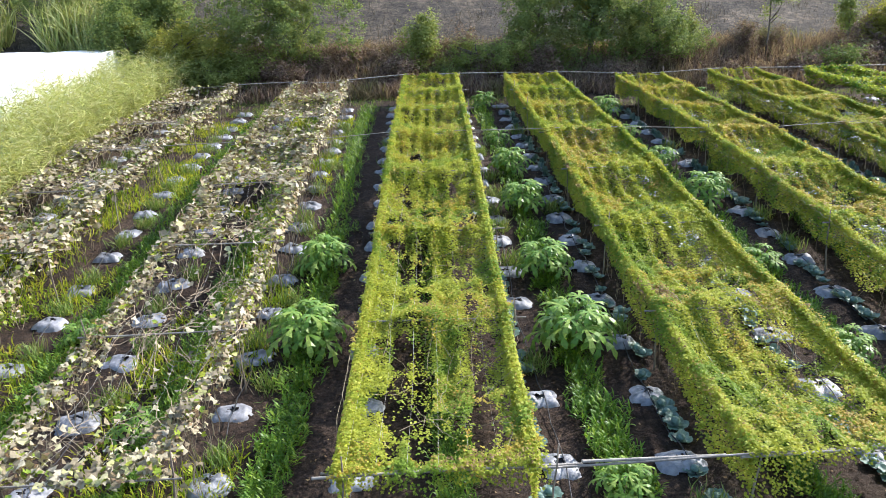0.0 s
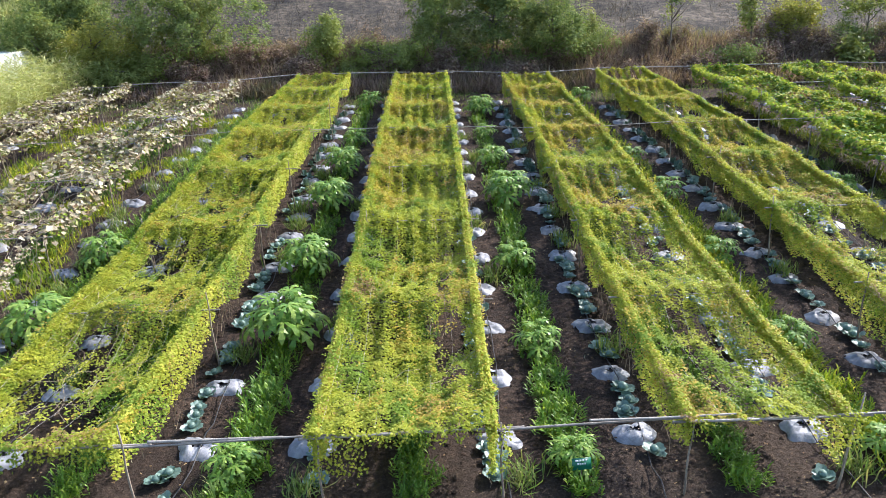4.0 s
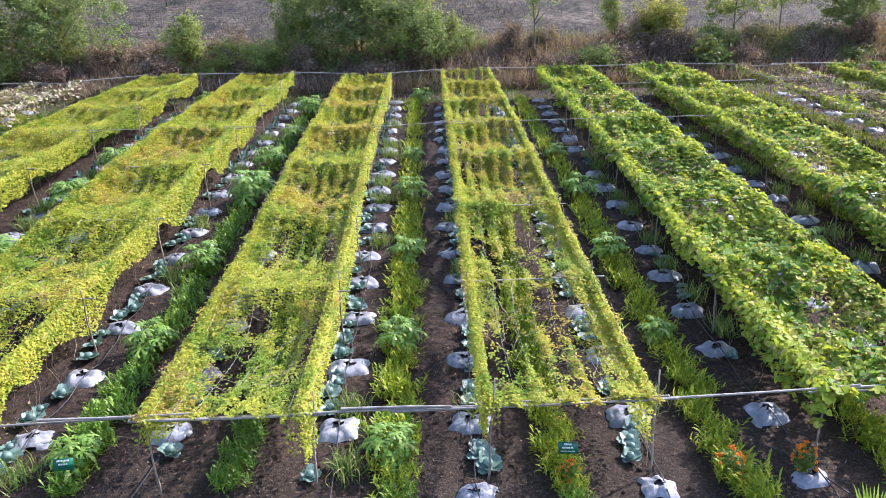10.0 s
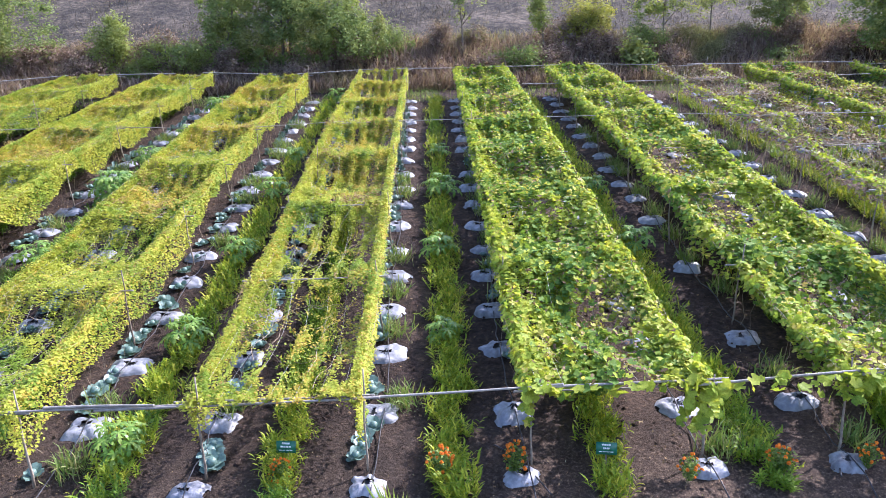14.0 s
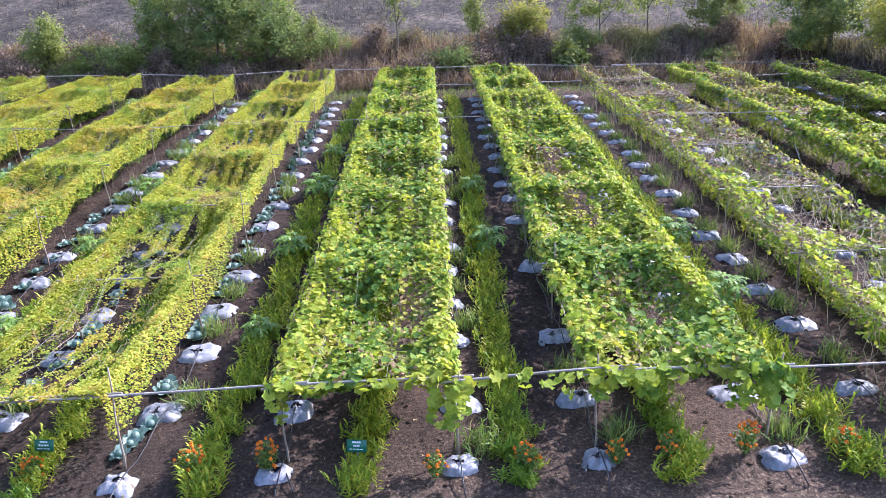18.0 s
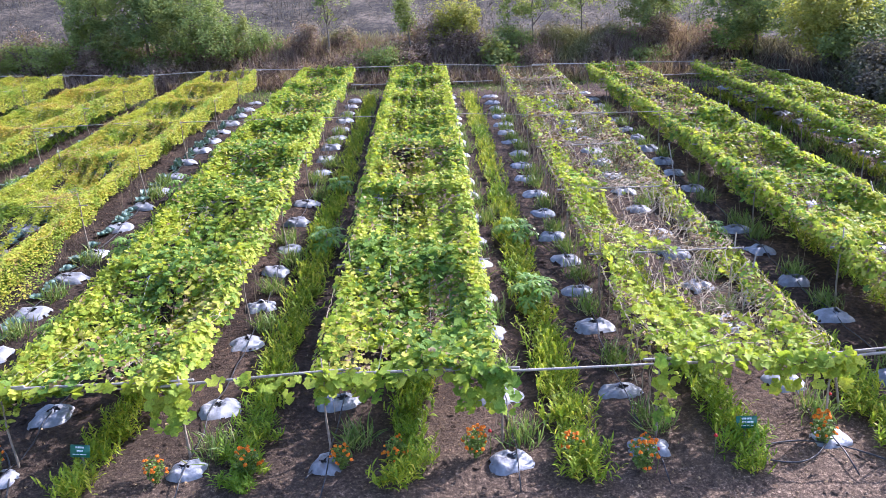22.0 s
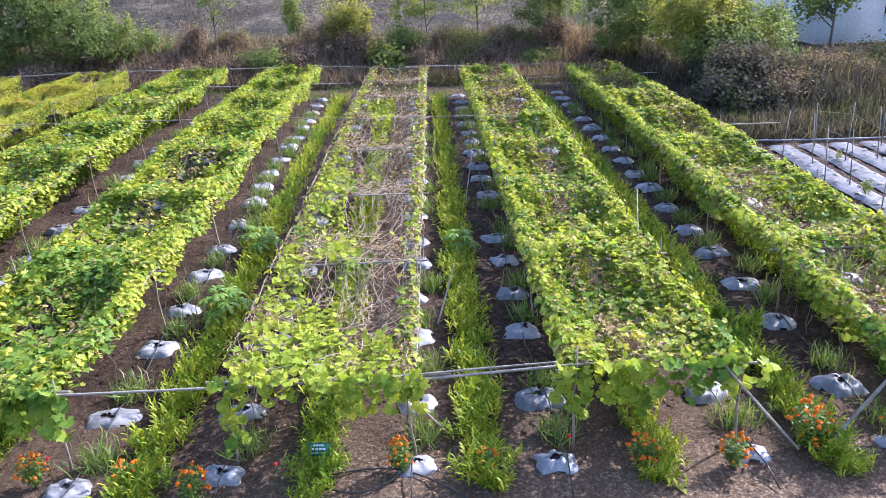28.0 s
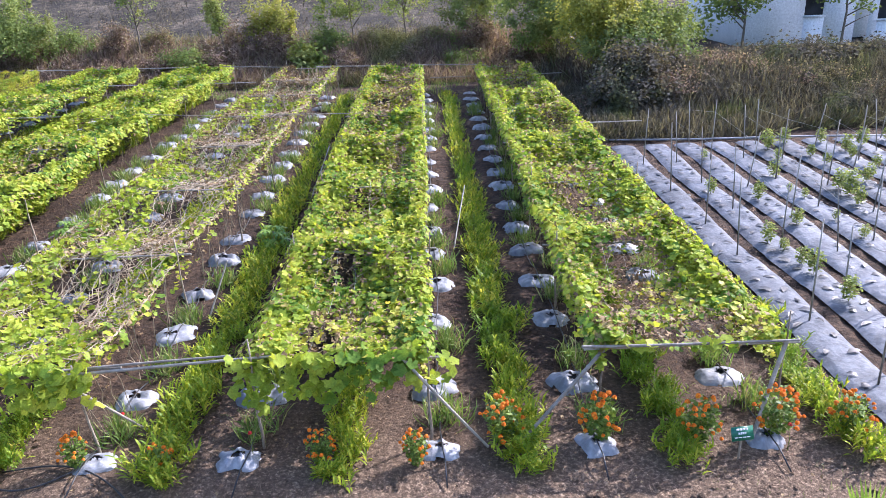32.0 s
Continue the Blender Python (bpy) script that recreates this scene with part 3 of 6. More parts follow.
# leafy bunches along the front ends: from x to x, how deep they hang, how thick
FRONTS = {2: [(-3.05, -0.65, 0.34, 0.9)], 3: [(1.6, 2.3, 0.75, 0.9), (2.3, 3.7, 0.2, 0.7), (3.75, 4.05, 0.8, 0.9)], 4: [(6.1, 6.45, 0.4, 0.9), (7.9, 8.3, 0.6, 1.0)],
          5: [(10.25, 10.5, 0.35, 0.7), (12.1, 12.4, 0.15, 0.5)], 6: [(14.3, 14.55, 0.4, 0.7), (14.5, 16.4, 0.1, 0.5), (16.25, 16.75, 0.75, 1.5)],
          7: [(16.75, 18.3, 0.2, 0.5), (18.2, 19.2, 0.4, 1.4), (19.2, 20.0, 0.12, 0.6), (19.95, 20.65, 0.75, 1.7)],
          8: [(22.35, 22.62, 1.05, 1.3), (22.6, 24.2, 0.25, 1.0), (23.7, 24.75, 0.6, 1.1)], 9: [(26.2, 27.3, 0.6, 1.25), (27.2, 28.65, 0.42, 1.1), (26.9, 27.2, 0.75, 0.5)], 10: [(30.6, 32.3, 0.1, 0.25)]}


# thin spots in the canopies: x, y, half width, half length
GAPS = {2: [(-2.1, 9.5, 0.15, 0.95), (-1.75, 7.75, 0.14, 0.3), (-2.07, 12.0, 0.14, 0.5), (-1.28, 13.1, 0.10, 0.55), (-1.95, 16.1, 0.20, 0.4), (-1.34, 9.9, 0.09, 0.5), (-2.5, 13.4, 0.12, 0.4), (-1.5, 13.3, 0.12, 0.5)],
        3: [(3.38, 8.7, 0.18, 0.4), (3.05, 10.3, 0.12, 0.2), (2.6, 13.4, 0.15, 0.3)],
        4: [(6.85, 8.6, 0.24, 0.8), (6.95, 10.0, 0.2, 0.35), (7.7, 8.3, 0.2, 0.45), (7.45, 9.3, 0.09, 0.4), (7.75, 12.6, 0.22, 0.6), (7.2, 15.4, 0.2, 0.4)],
        5: [(11.39, 10.2, 0.16, 0.4), (12.03, 9.6, 0.15, 0.5), (11.5, 8.9, 0.14, 0.5), (12.1, 8.0, 0.17, 0.4), (10.65, 8.3, 0.16, 0.6), (10.82, 9.3, 0.08, 0.35), (11.9, 8.6, 0.10, 0.4), (10.68, 12.6, 0.15, 0.5), (11.7, 13.0, 0.2, 0.5), (11.2, 16.2, 0.2, 0.5)],
        8: [(23.95, 9.2, 0.42, 1.1), (23.9, 12.2, 0.45, 1.5), (23.1, 10.3, 0.22, 0.6), (22.78, 11.2, 0.15, 0.5)],
        10: [(31.3, 7.6, 1.2, 0.45), (30.7, 8.3, 0.35, 0.35)]}


def gap_at(idx, x, y):
    """0 in full canopy, towards 1 in the thin spots."""
    g = np.zeros(len(x))
    wob = 0.6 + 0.8 * vnoise(x * 5, y * 4, 611, 2)
    for cx, cy, rx, ry in GAPS.get(idx, ()):
        g = np.maximum(g, np.clip(1.6 - (((x - cx) / rx) ** 2 + ((y - cy) / ry) ** 2) * wob, 0, 1))
    return g


def strand_batch(n, x0, x1, back, bays, rng, cover, size, per=46, relief=0.25):
    """Leaves strung along creeping shoots, so that the canopy looks feathery at its gaps."""
    x, y = rng.uniform(x0, x1, n * 3), rng.uniform(FRONT, back - 0.6, n * 3)
    keep = rng.random(n * 3) < cover(x, y)
    x, y = x[keep][:n], y[keep][:n]
    n = len(x)
    a = rng.normal(math.pi / 2, 0.75, n)[:, None] + np.cumsum(rng.normal(0, 0.16, (n, per)), 1)
    a = a + np.where(rng.random(n) < 0.35, math.pi, 0.0)[:, None]
    L = rng.uniform(0.5, 1.3, n)[:, None] / per
    px = np.clip(x[:, None] + np.cumsum(np.cos(a) * L, 1), x0 - 0.08, x1 + 0.08).ravel() + rng.normal(0, 0.026, n * per)
    py = np.clip(y[:, None] + np.cumsum(np.sin(a) * L, 1), FRONT - 0.1, back + 0.05).ravel() + rng.normal(0, 0.02, n * per)
    pz = top_z(px, py, x0, x1, bays) + np.repeat(rng.uniform(-0.02, 0.07, n), per) + rng.normal(0, 0.018, n * per) + relief * (vnoise(px * 2.9, py * 2.3, 640 + int(x0), 2) - 0.5)
    k = n * per
    return np.stack([px, py, pz], 1), frames_of(random_dirs(k, rng, 0.45), headings(k, rng)), rng.uniform(0.6, 1.2, k) * size


def both(a, b):
    return tuple(np.concatenate([p, q]) for p, q in zip(a, b))


def vine_part(name, tv, tf, batch, material, parent, label="", full=14.0):
    """Leaves as one mesh: full shapes near the front, plainer ones beyond."""
    pos, rot, size = batch
    near = pos[:, 1] < full
    v, f = scatter(tv, tf, pos[near], rot[near], size[near])
    w, g = scatter(SIMPLE, SIMPLE_F, pos[~near], rot[~near], size[~near] * 1.3)
    ob = attach(name, mesh_of(name, np.concatenate([v, w]), np.concatenate([f, g + len(v)]), material), parent, label)
    ob["kind"] = "stuff"
    return ob


def runner_paths(n, x0, x1, back, bays, rng, length=(0.6, 2.2), along=0.85):
    """Thin stems creeping over the netting."""
    out = []
    for _ in range(n):
        L = rng.uniform(*length)
        k = 9
        x, y = rng.uniform(x0, x1), rng.uniform(FRONT, back - L)
        a = rng.normal(math.pi / 2, 0.5) if rng.random() < along else rng.uniform(0, math.pi)
        a = a + np.cumsum(rng.normal(0, 0.22, k))
        px = np.clip(x + np.cumsum(np.cos(a)) * L / k, x0 - 0.12, x1 + 0.12)
        py = np.clip(y + np.cumsum(np.sin(a)) * L / k, FRONT, back)
        pz = top_z(px, py, x0, x1, bays) + rng.uniform(-0.02, 0.05, k)
        out.append(np.stack([px, py, pz], 1))
    return out


def hanging_paths(n, x0, x1, back, bays, rng, low=0.3):
    """Stems that climb from the ground up the sides."""
    out = []
    for _ in range(n):
        left = rng.random() < 0.5
        y = rng.uniform(FRONT, back)
        x = (x0 if left else x1) + rng.normal(0, 0.06)
        zt = float(top_z(np.array([x]), np.array([y]), x0, x1, bays)[0])
        zb = float(ground_z(x, y)) + rng.uniform(0, low)
        s = np.linspace(0, 1, 6)
        out.append(np.stack([x + rng.normal(0, 0.03, 6), y + rng.normal(0, 0.05, 6) + rng.normal(0, 0.15) * s, zb + (zt - zb) * s], 1))
    return out


def build_vine(x0, x1, back, kind, idx, bays):
    rng = np.random.default_rng(300 + idx)
    s = idx * 13
    fronts = FRONTS.get(idx, ())
    x0, x1 = x0 + 0.02, x1 - {2: 0.2, 3: 0.15}.get(idx, 0.1)
    area = (x1 - x0) * (back - FRONT)
    if kind == "bitter":
        thin = {2: 0.58, 3: 0.46, 4: 0.575, 5: 0.69}[idx]
        comb = {5: 0.26}.get(idx, 0.10)

        def cover(x, y):
            stripe = vnoise(x * 3.4, y * 0.40, s + 1, 2) + comb * np.cos((x - x0) / (x1 - x0) * 12 * math.pi)
            blot = vnoise(x * 1.5, y * 1.0, s + 2, 2)
            nearbar = np.exp(-(np.min(np.abs(y[:, None] - np.array(bays)[None]), 1) / 0.30) ** 2)
            edge = np.exp(-(np.minimum(np.abs(x - x0), np.abs(x - x1)) / 0.22) ** 2)
            v = 0.5 * stripe + 0.5 * blot + 0.24 * nearbar + 0.22 * edge + 0.05 * (y > 17)
            return np.clip((v - thin + 0.17) * 11, 0.012, 1) * (1 - 0.97 * gap_at(idx, x, y))

        def drop(y, left):
            return np.where(left, 0.2 + 0.95 * vnoise(y * 0.7, 0 * y, s + 4), 0.15 + 0.9 * vnoise(y * 0.8, 0 * y, s + 5))

        n = int(area * {2: 700, 3: 800, 4: 700, 5: 600}[idx])
        vine = tagged(new("bitter_gourd_vine"), {2: "dense green gourd vine with small lobed leaves on a trellis", 3: "dense green gourd vine yellowing along its edge", 4: "yellowing gourd vine with thin brown patches", 5: "thin yellow-green gourd vine with netting showing through"}[idx], "vine", "vines on the trellises")
        green = {2: 0.78, 3: 0.60, 4: 0.48, 5: 0.52}[idx]
        m = int(n * green)
        k = int(area * 19)
        vine_part("leaves", LOBED, LOBED_F, both(leaf_batch(m, x0, x1, back, bays, rng, cover, drop, 0.041, 0.45, 0.032, fronts=fronts), strand_batch(int(k * green), x0, x1, back, bays, rng, cover, 0.041)), M_BITTER, vine, full=11.5)
        vine_part("inner_leaves", SIMPLE, SIMPLE_F, leaf_batch(int(n * 2.4), x0, x1, back, bays, rng, cover, drop, 0.052, 0.45, 0.012, 0.85), M_BITTER, vine, "dense inner leaves")
        
        def sere(x, y):
            return cover(x, y) * np.clip((vnoise(x * 1.1, y * 0.8, s + 7, 3) - 0.47) * 9, 0.02, 1)

        vine_part("yellow_leaves", LOBED, LOBED_F, both(leaf_batch(int((n - m) * 1.7), x0, x1, back, bays, rng, sere, drop, 0.042, 0.5, 0.035), strand_batch(int(k * (1 - green)), x0, x1, back, bays, rng, sere, 0.042)), M_BITTER_YELLOW, vine, "yellowing leaves", 11.5)
        stems = runner_paths(140, x0, x1, back, bays, rng) + hanging_paths(110, x0, x1, back, bays, rng)
    elif kind in ("cucumber", "squash"):
        def cover(x, y):
            v = 0.5 * vnoise(x * 1.4, y * 0.8, s + 1, 2) + 0.5 * vnoise(x * 0.5, y * 0.35, s + 2, 3)
            edge = np.exp(-(np.minimum(np.abs(x - x0), np.abs(x - x1)) / 0.35) ** 2)
            return np.clip((v + 0.2 * edge - (0.33 if kind == 'cucumber' else 0.41)) * 6, 0.05, 1) * (1 - 0.93 * gap_at(idx, x, y))

        def drop(y, left):
            return 0.08 + 0.7 * vnoise(y * 0.8, 3.0 * left, s + 4)

        n = int(area * 300)
        vine = tagged(new("cucurbit_vine"), "sprawling green vine with broad rounded leaves" if kind == "cucumber" else "bright green squash vine with broad leaves and dry patches", "vine", "vines on the trellises")

        # places for the deep green leaves, whose colour carries the inner shade
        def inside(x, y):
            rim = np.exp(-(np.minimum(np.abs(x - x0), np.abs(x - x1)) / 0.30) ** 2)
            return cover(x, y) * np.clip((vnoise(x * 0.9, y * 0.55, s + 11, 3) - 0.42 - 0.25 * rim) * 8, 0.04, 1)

        def rim_side(x, y):
            rim = np.exp(-(np.minimum(np.abs(x - x0), np.abs(x - x1)) / 0.40) ** 2)
            return cover(x, y) * np.clip(0.15 + 0.9 * rim + 2.0 * (vnoise(x * 0.9, y * 0.6, s + 12, 2) - 0.55), 0.06, 1)

        vine_part("leaves", BROAD, BROAD_F, leaf_batch(int(n * 0.62), x0, x1, back, bays, rng, cover, drop, 0.11, 0.6, 0.05, fronts=fronts, relief=0.36), M_CUCUMBER, vine)
        vine_part("deep_green_leaves", BROAD, BROAD_F, leaf_batch(int(n * (0.42 if kind == 'cucumber' else 0.22)), x0, x1, back, bays, rng, inside, drop, 0.12, 0.6, 0.07, 0.12, relief=0.36), M_CUCUMBER_SHADED, vine, "deep green broad leaves, inner shade in their colour")
        vine_part("inner_leaves", SIMPLE, SIMPLE_F, leaf_batch(int(n * 1.3), x0, x1, back, bays, rng, cover, drop, 0.10, 0.6, 0.012, 0.5, relief=0.32), M_CUCUMBER, vine, "dense inner leaves")
        blooms = leaf_batch(int(area * 2.2), x0, x1, back, bays, rng, cover, drop, 0.055, 0.5, 0.10, 0.15)
        vine_part("yellow_blooms", BROAD, BROAD_F, blooms, M_BLOOM, vine, "small yellow flowers")
        vine_part("small_leaves", BROAD, BROAD_F, leaf_batch(int(n * 0.62), x0, x1, back, bays, rng, rim_side, drop, 0.08, 0.6, 0.06, relief=0.36), M_BITTER, vine, "small yellow-green leaves")

        def sere(x, y):
            edge = np.exp(-(np.minimum(np.abs(x - x0), np.abs(x - x1)) / 0.3) ** 2)
            return np.clip((vnoise(x * 1.3, y * 0.8, s + 7, 3) + 0.1 * edge - 0.50) * 9, 0.05, 1)

        vine_part("yellow_leaves", BROAD, BROAD_F, leaf_batch(int(n * 0.36), x0, x1, back, bays, rng, sere, drop, 0.08, 0.65, 0.06, relief=0.36), M_YELLOW_BROAD, vine, "yellowing leaves")
        vine_part("dry_leaves", CRUMPLED, CRUMPLED_F, leaf_batch(int(n * (0.14 if kind == 'cucumber' else 0.40)), x0, x1, back, bays, rng, lambda x, y: np.maximum(1.1 - cover(x, y), 0.8 * sere(x + 7.3, y)), drop, 0.085, 0.8, 0.07, relief=0.4), M_BROWN_LEAF, vine, "dry brown leaves")
        stems = runner_paths(220, x0, x1, back, bays, rng, along=0.5) + hanging_paths(60, x0, x1, back, bays, rng)
    elif kind == "withered":
        def cover(x, y):
            v = 0.55 * vnoise(x * 1.5, y * 0.5, s + 1, 3) + 0.45 * vnoise(x * 0.4, y * 0.25, s + 2, 2) + 0.16 * np.exp(-((y - FRONT) / 1.2) ** 2) + 0.13 * (x < x0 + 1.2) - 0.3 * (y > 24) - 0.10 * ((y > 9) & (y < 16) & (x > x0 + 1.0))
            return np.clip((v - 0.55) * 7, 0.015, 1) * (1 - 0.93 * gap_at(idx, x, y))

        def drop(y, left):
            return 0.1 + 0.6 * vnoise(y * 0.6, 3.0 * left, s + 4)

        n = int(area * 88)
        vine = tagged(new("cucurbit_vine"), "half-withered vine of bare brown stems with some green leaves", "vine", "vines on the trellises")
        vine_part("leaves", BROAD, BROAD_F, leaf_batch(n, x0, x1, back, bays, rng, cover, drop, 0.105, 0.7, 0.06, fronts=fronts), M_CUCUMBER, vine)
        vine_part("small_leaves", BROAD, BROAD_F, leaf_batch(int(n * 0.7), x0, x1, back, bays, rng, cover, drop, 0.085, 0.6, 0.05), M_BITTER, vine, "small yellow-green leaves")
        vine_part("dry_leaves", CRUMPLED, CRUMPLED_F, leaf_batch(int(n * 1.9), x0, x1, back, bays, rng, lambda x, y: (1 - cover(x, y) * 0.8) * np.clip(vnoise(x * 2.2, y * 1.1, s + 9, 3) * 5 - 1.9, 0.05, 1), drop, 0.075, 0.8, 0.03), M_BROWN_LEAF, vine, "shrivelled brown leaves")
        stems = runner_paths(1300, x0, x1, back, bays, rng, (0.5, 1.8), 0.35) + hanging_paths(160, x0, x1, back, bays, rng)
    else:
        def cover(x, y):
            v = 0.5 * vnoise(x * 1.6, y * 0.8, s + 1, 3) + 0.5 * vnoise(x * 0.5, y * 0.3, s + 2, 2)
            edge = np.exp(-(np.minimum(np.abs(x - x0), np.abs(x - x1)) / 0.4) ** 2)
            return np.clip((v + 0.27 * edge - 0.53) * 5.5, 0.05, 1)

        def drop(y, left):
            return 0.25 + 0.6 * vnoise(y * 0.6, 3.0 * left, s + 4)

        n = int(area * 130)
        vine = tagged(new("dried_gourd_vine"), "dried gourd vine with pale papery leaves and bare stems", "vine", "vines on the trellises")
        vine_part("dry_leaves", CRUMPLED, CRUMPLED_F, leaf_batch(n, x0, x1, back, bays, rng, cover, drop, 0.14, 0.75, 0.06), M_DRY_LEAF, vine)
        vine_part("brown_leaves", CRUMPLED, CRUMPLED_F, leaf_batch(int(n * 0.35), x0, x1, back, bays, rng, cover, drop, 0.09, 0.8, 0.05), M_BROWN_LEAF, vine, "small brown leaves")
        vine_part("leaves", BROAD, BROAD_F, leaf_batch(int(n * 0.26), x0, x1, back, bays, rng, cover, drop, 0.09, 0.6, 0.05), M_CUCUMBER, vine, "last green leaves")
        stems = runner_paths(420, x0, x1, back, bays, rng, (0.5, 1.8), 0.4) + hanging_paths(260, x0, x1, back, bays, rng)
    pivot = Matrix.Translation(((x0 + x1) / 2, FRONT, 0))
    vine.matrix_world = pivot @ Matrix.Rotation(-ASKEW.get(idx, 0), 4, "Z") @ pivot.inverted()
    thick = 0.0065 if kind in ("dry", "withered") else 0.0038
    attach("stem_tangle", tube_mesh("stem_tangle", stems, thick, thick * 0.6, M_STEM, 3), vine)["kind"] = "stuff"


for number, (xa, xb, yb, what) in enumerate(TRELLISES):
    build_vine(xa, xb, yb, what, number, build_trellis(xa, xb, yb, what, number))

# ---- rows on the ground ----
# silver film squares: x of each row, and their places along it at the two sides of the field
FILM_ROWS = [-11.9, -9.2, -7.3, -5.0, -3.05, -0.32, 1.36, 4.03, 5.93, 8.3, 10.18, 12.42, 14.3, 16.6, 18.32, 20.55, 22.28, 24.5, 26.2, 28.45, 30.23, 32.1]
FILM_Y_WEST = [7.0, 8.47, 10.08, 11.75, 13.28, 14.70, 16.20, 17.50, 18.85, 20.22]
FILM_Y_EAST = [6.98, 8.30, 10.16, 11.58, 13.0, 14.2, 15.65, 17.05, 18.32, 19.55]


def film_y(x, j):
    k = min(j, 9)
    w = float(smooth(5, 16, x))
    return FILM_Y_WEST[k] * (1 - w) + FILM_Y_EAST[k] * w + (j - k) * 1.36


def film_mesh(k):
    """Wrinkled film drawn over a low mound, its edges dug into the soil, with a torn planting hole on top."""
    rng = np.random.default_rng(40 + k)
    na, nr = 34, 11
    a = np.linspace(0, 2 * math.pi, na, endpoint=False)
    r = np.linspace(0.0, 1, nr)
    A, R = np.meshgrid(a, r)
    p = rng.uniform(2.6, 4.5)
    lim = (np.abs(np.cos(A)) ** p + np.abs(np.sin(A)) ** p) ** (-1 / p) * (0.72 + 0.46 * vnoise(np.cos(A) * 1.9 + k * 3.1, np.sin(A) * 1.9, 71, 3))
    hx, hy = rng.uniform(-0.07, 0.07), rng.uniform(-0.05, 0.06)
    X, Y = hx * (1 - R) + np.cos(A) * lim * R * 0.345, hy * (1 - R) + np.sin(A) * lim * R * 0.27
    Z = 0.085 * (1 - R ** 3.2) - 0.025 * R ** 6
    Z += 0.016 * R * np.sin(A * int(rng.integers(4, 7)) + rng.uniform(0, 6)) * (1 - R ** 4)
    Z += 0.085 * (vnoise(X * 9 + k * 9, Y * 9, 11, 3) - 0.5) * (1 - R ** 6)
    for q in range(4):
        crease = np.abs(np.sin(X * rng.uniform(-9, 9) + Y * rng.uniform(-9, 9) + k + q))
        Z += 0.020 * (1 - crease) ** 5 * (1 - R ** 4)
    i = np.arange(nr - 1)[:, None] * na
    c, d = np.arange(na)[None], (np.arange(na)[None] + 1) % na
    f = np.stack([i + c, i + d, i + na + d, i + na + c], -1)
    tear = vnoise(np.cos(a) * 2 + k, np.sin(a) * 2, 75, 2)
    gone = np.zeros((nr - 1, na), bool)
    gone[0] = True
    gone[1] = tear > 0.42
    gone[2] = tear > 0.64
    gone[-1] = tear > 0.70
    return mesh_of("mulch_film", np.stack([X, Y, Z], -1).reshape(-1, 3), f[~gone], M_PLASTIC, True), (hx, hy)


FILMS = [film_mesh(k) for k in range(14)]


def hole_mesh():
    a = np.linspace(0, 2 * math.pi, 10, endpoint=False)
    r = 0.075 * (1 + 0.25 * np.sin(a * 3))
    v = np.concatenate([[(0, 0, -0.01)], np.stack([r * np.cos(a), r * np.sin(a), 0.022 + 0 * a], 1)])
    f = np.array([(0, i + 1, (i + 1) % 10 + 1) for i in range(10)])
    return mesh_of("planting_hole", v, f, M_BLACK, True)


HOLE = hole_mesh()


def build_films():
    rng = np.random.default_rng(51)
    for x in FILM_ROWS:
        back = 30.5 if x > 20 else 31.5
        for j in range(19):
            y = film_y(x, j) + rng.normal(0, 0.04)
            if y > back or (x < 13 and j == 0 and x < 9.5) or rng.random() < 0.03:
                continue
            me, (hx, hy) = FILMS[rng.integers(len(FILMS))]
            ob = tagged(attach("mulch_film", me), "crumpled square of silver mulch film on the soil", "mulch film", "film squares along the rows")
            px = x + rng.normal(0, 0.03)
            ob.matrix_world = pose(px, y, float(ground_z(px, y)) + 0.012, rng.normal(0, 2), rng.normal(0, 2), rng.normal(0, 9)) @ Matrix.Diagonal((*rng.uniform(0.88, 1.12, 2) * (0.8 if j == 0 else 1.0) * (0.96 if x < 15 else 0.93), rng.uniform(0.75, 1.15), 1))
            h = attach("planting_hole", HOLE, ob, "black planting hole")
            h.location = (hx, hy, 0.048)


build_films()

# ginger: strips between the trellises and under them
GINGER_ROWS = [(-8.3, 0.30, 0.9), (-6.05, 0.28, 0.8), (-4.1, 0.34, 1.0), (-1.75, 0.28, 0.9), (0.47, 0.30, 1.0), (2.8, 0.28, 0.9), (4.95, 0.30, 1.0), (7.1, 0.28, 0.85), (9.15, 0.30, 1.0), (11.25, 0.28, 0.9), (13.45, 0.30, 1.0),
               (15.4, 0.28, 0.95), (17.35, 0.30, 1.0), (19.35, 0.27, 1.0), (21.38, 0.28, 1.05), (23.4, 0.28, 1.0), (25.35, 0.28, 1.1), (27.4, 0.27, 0.9), (29.38, 0.28, 1.1), (31.2, 0.27, 1.0), (33.1, 0.3, 1.0)]


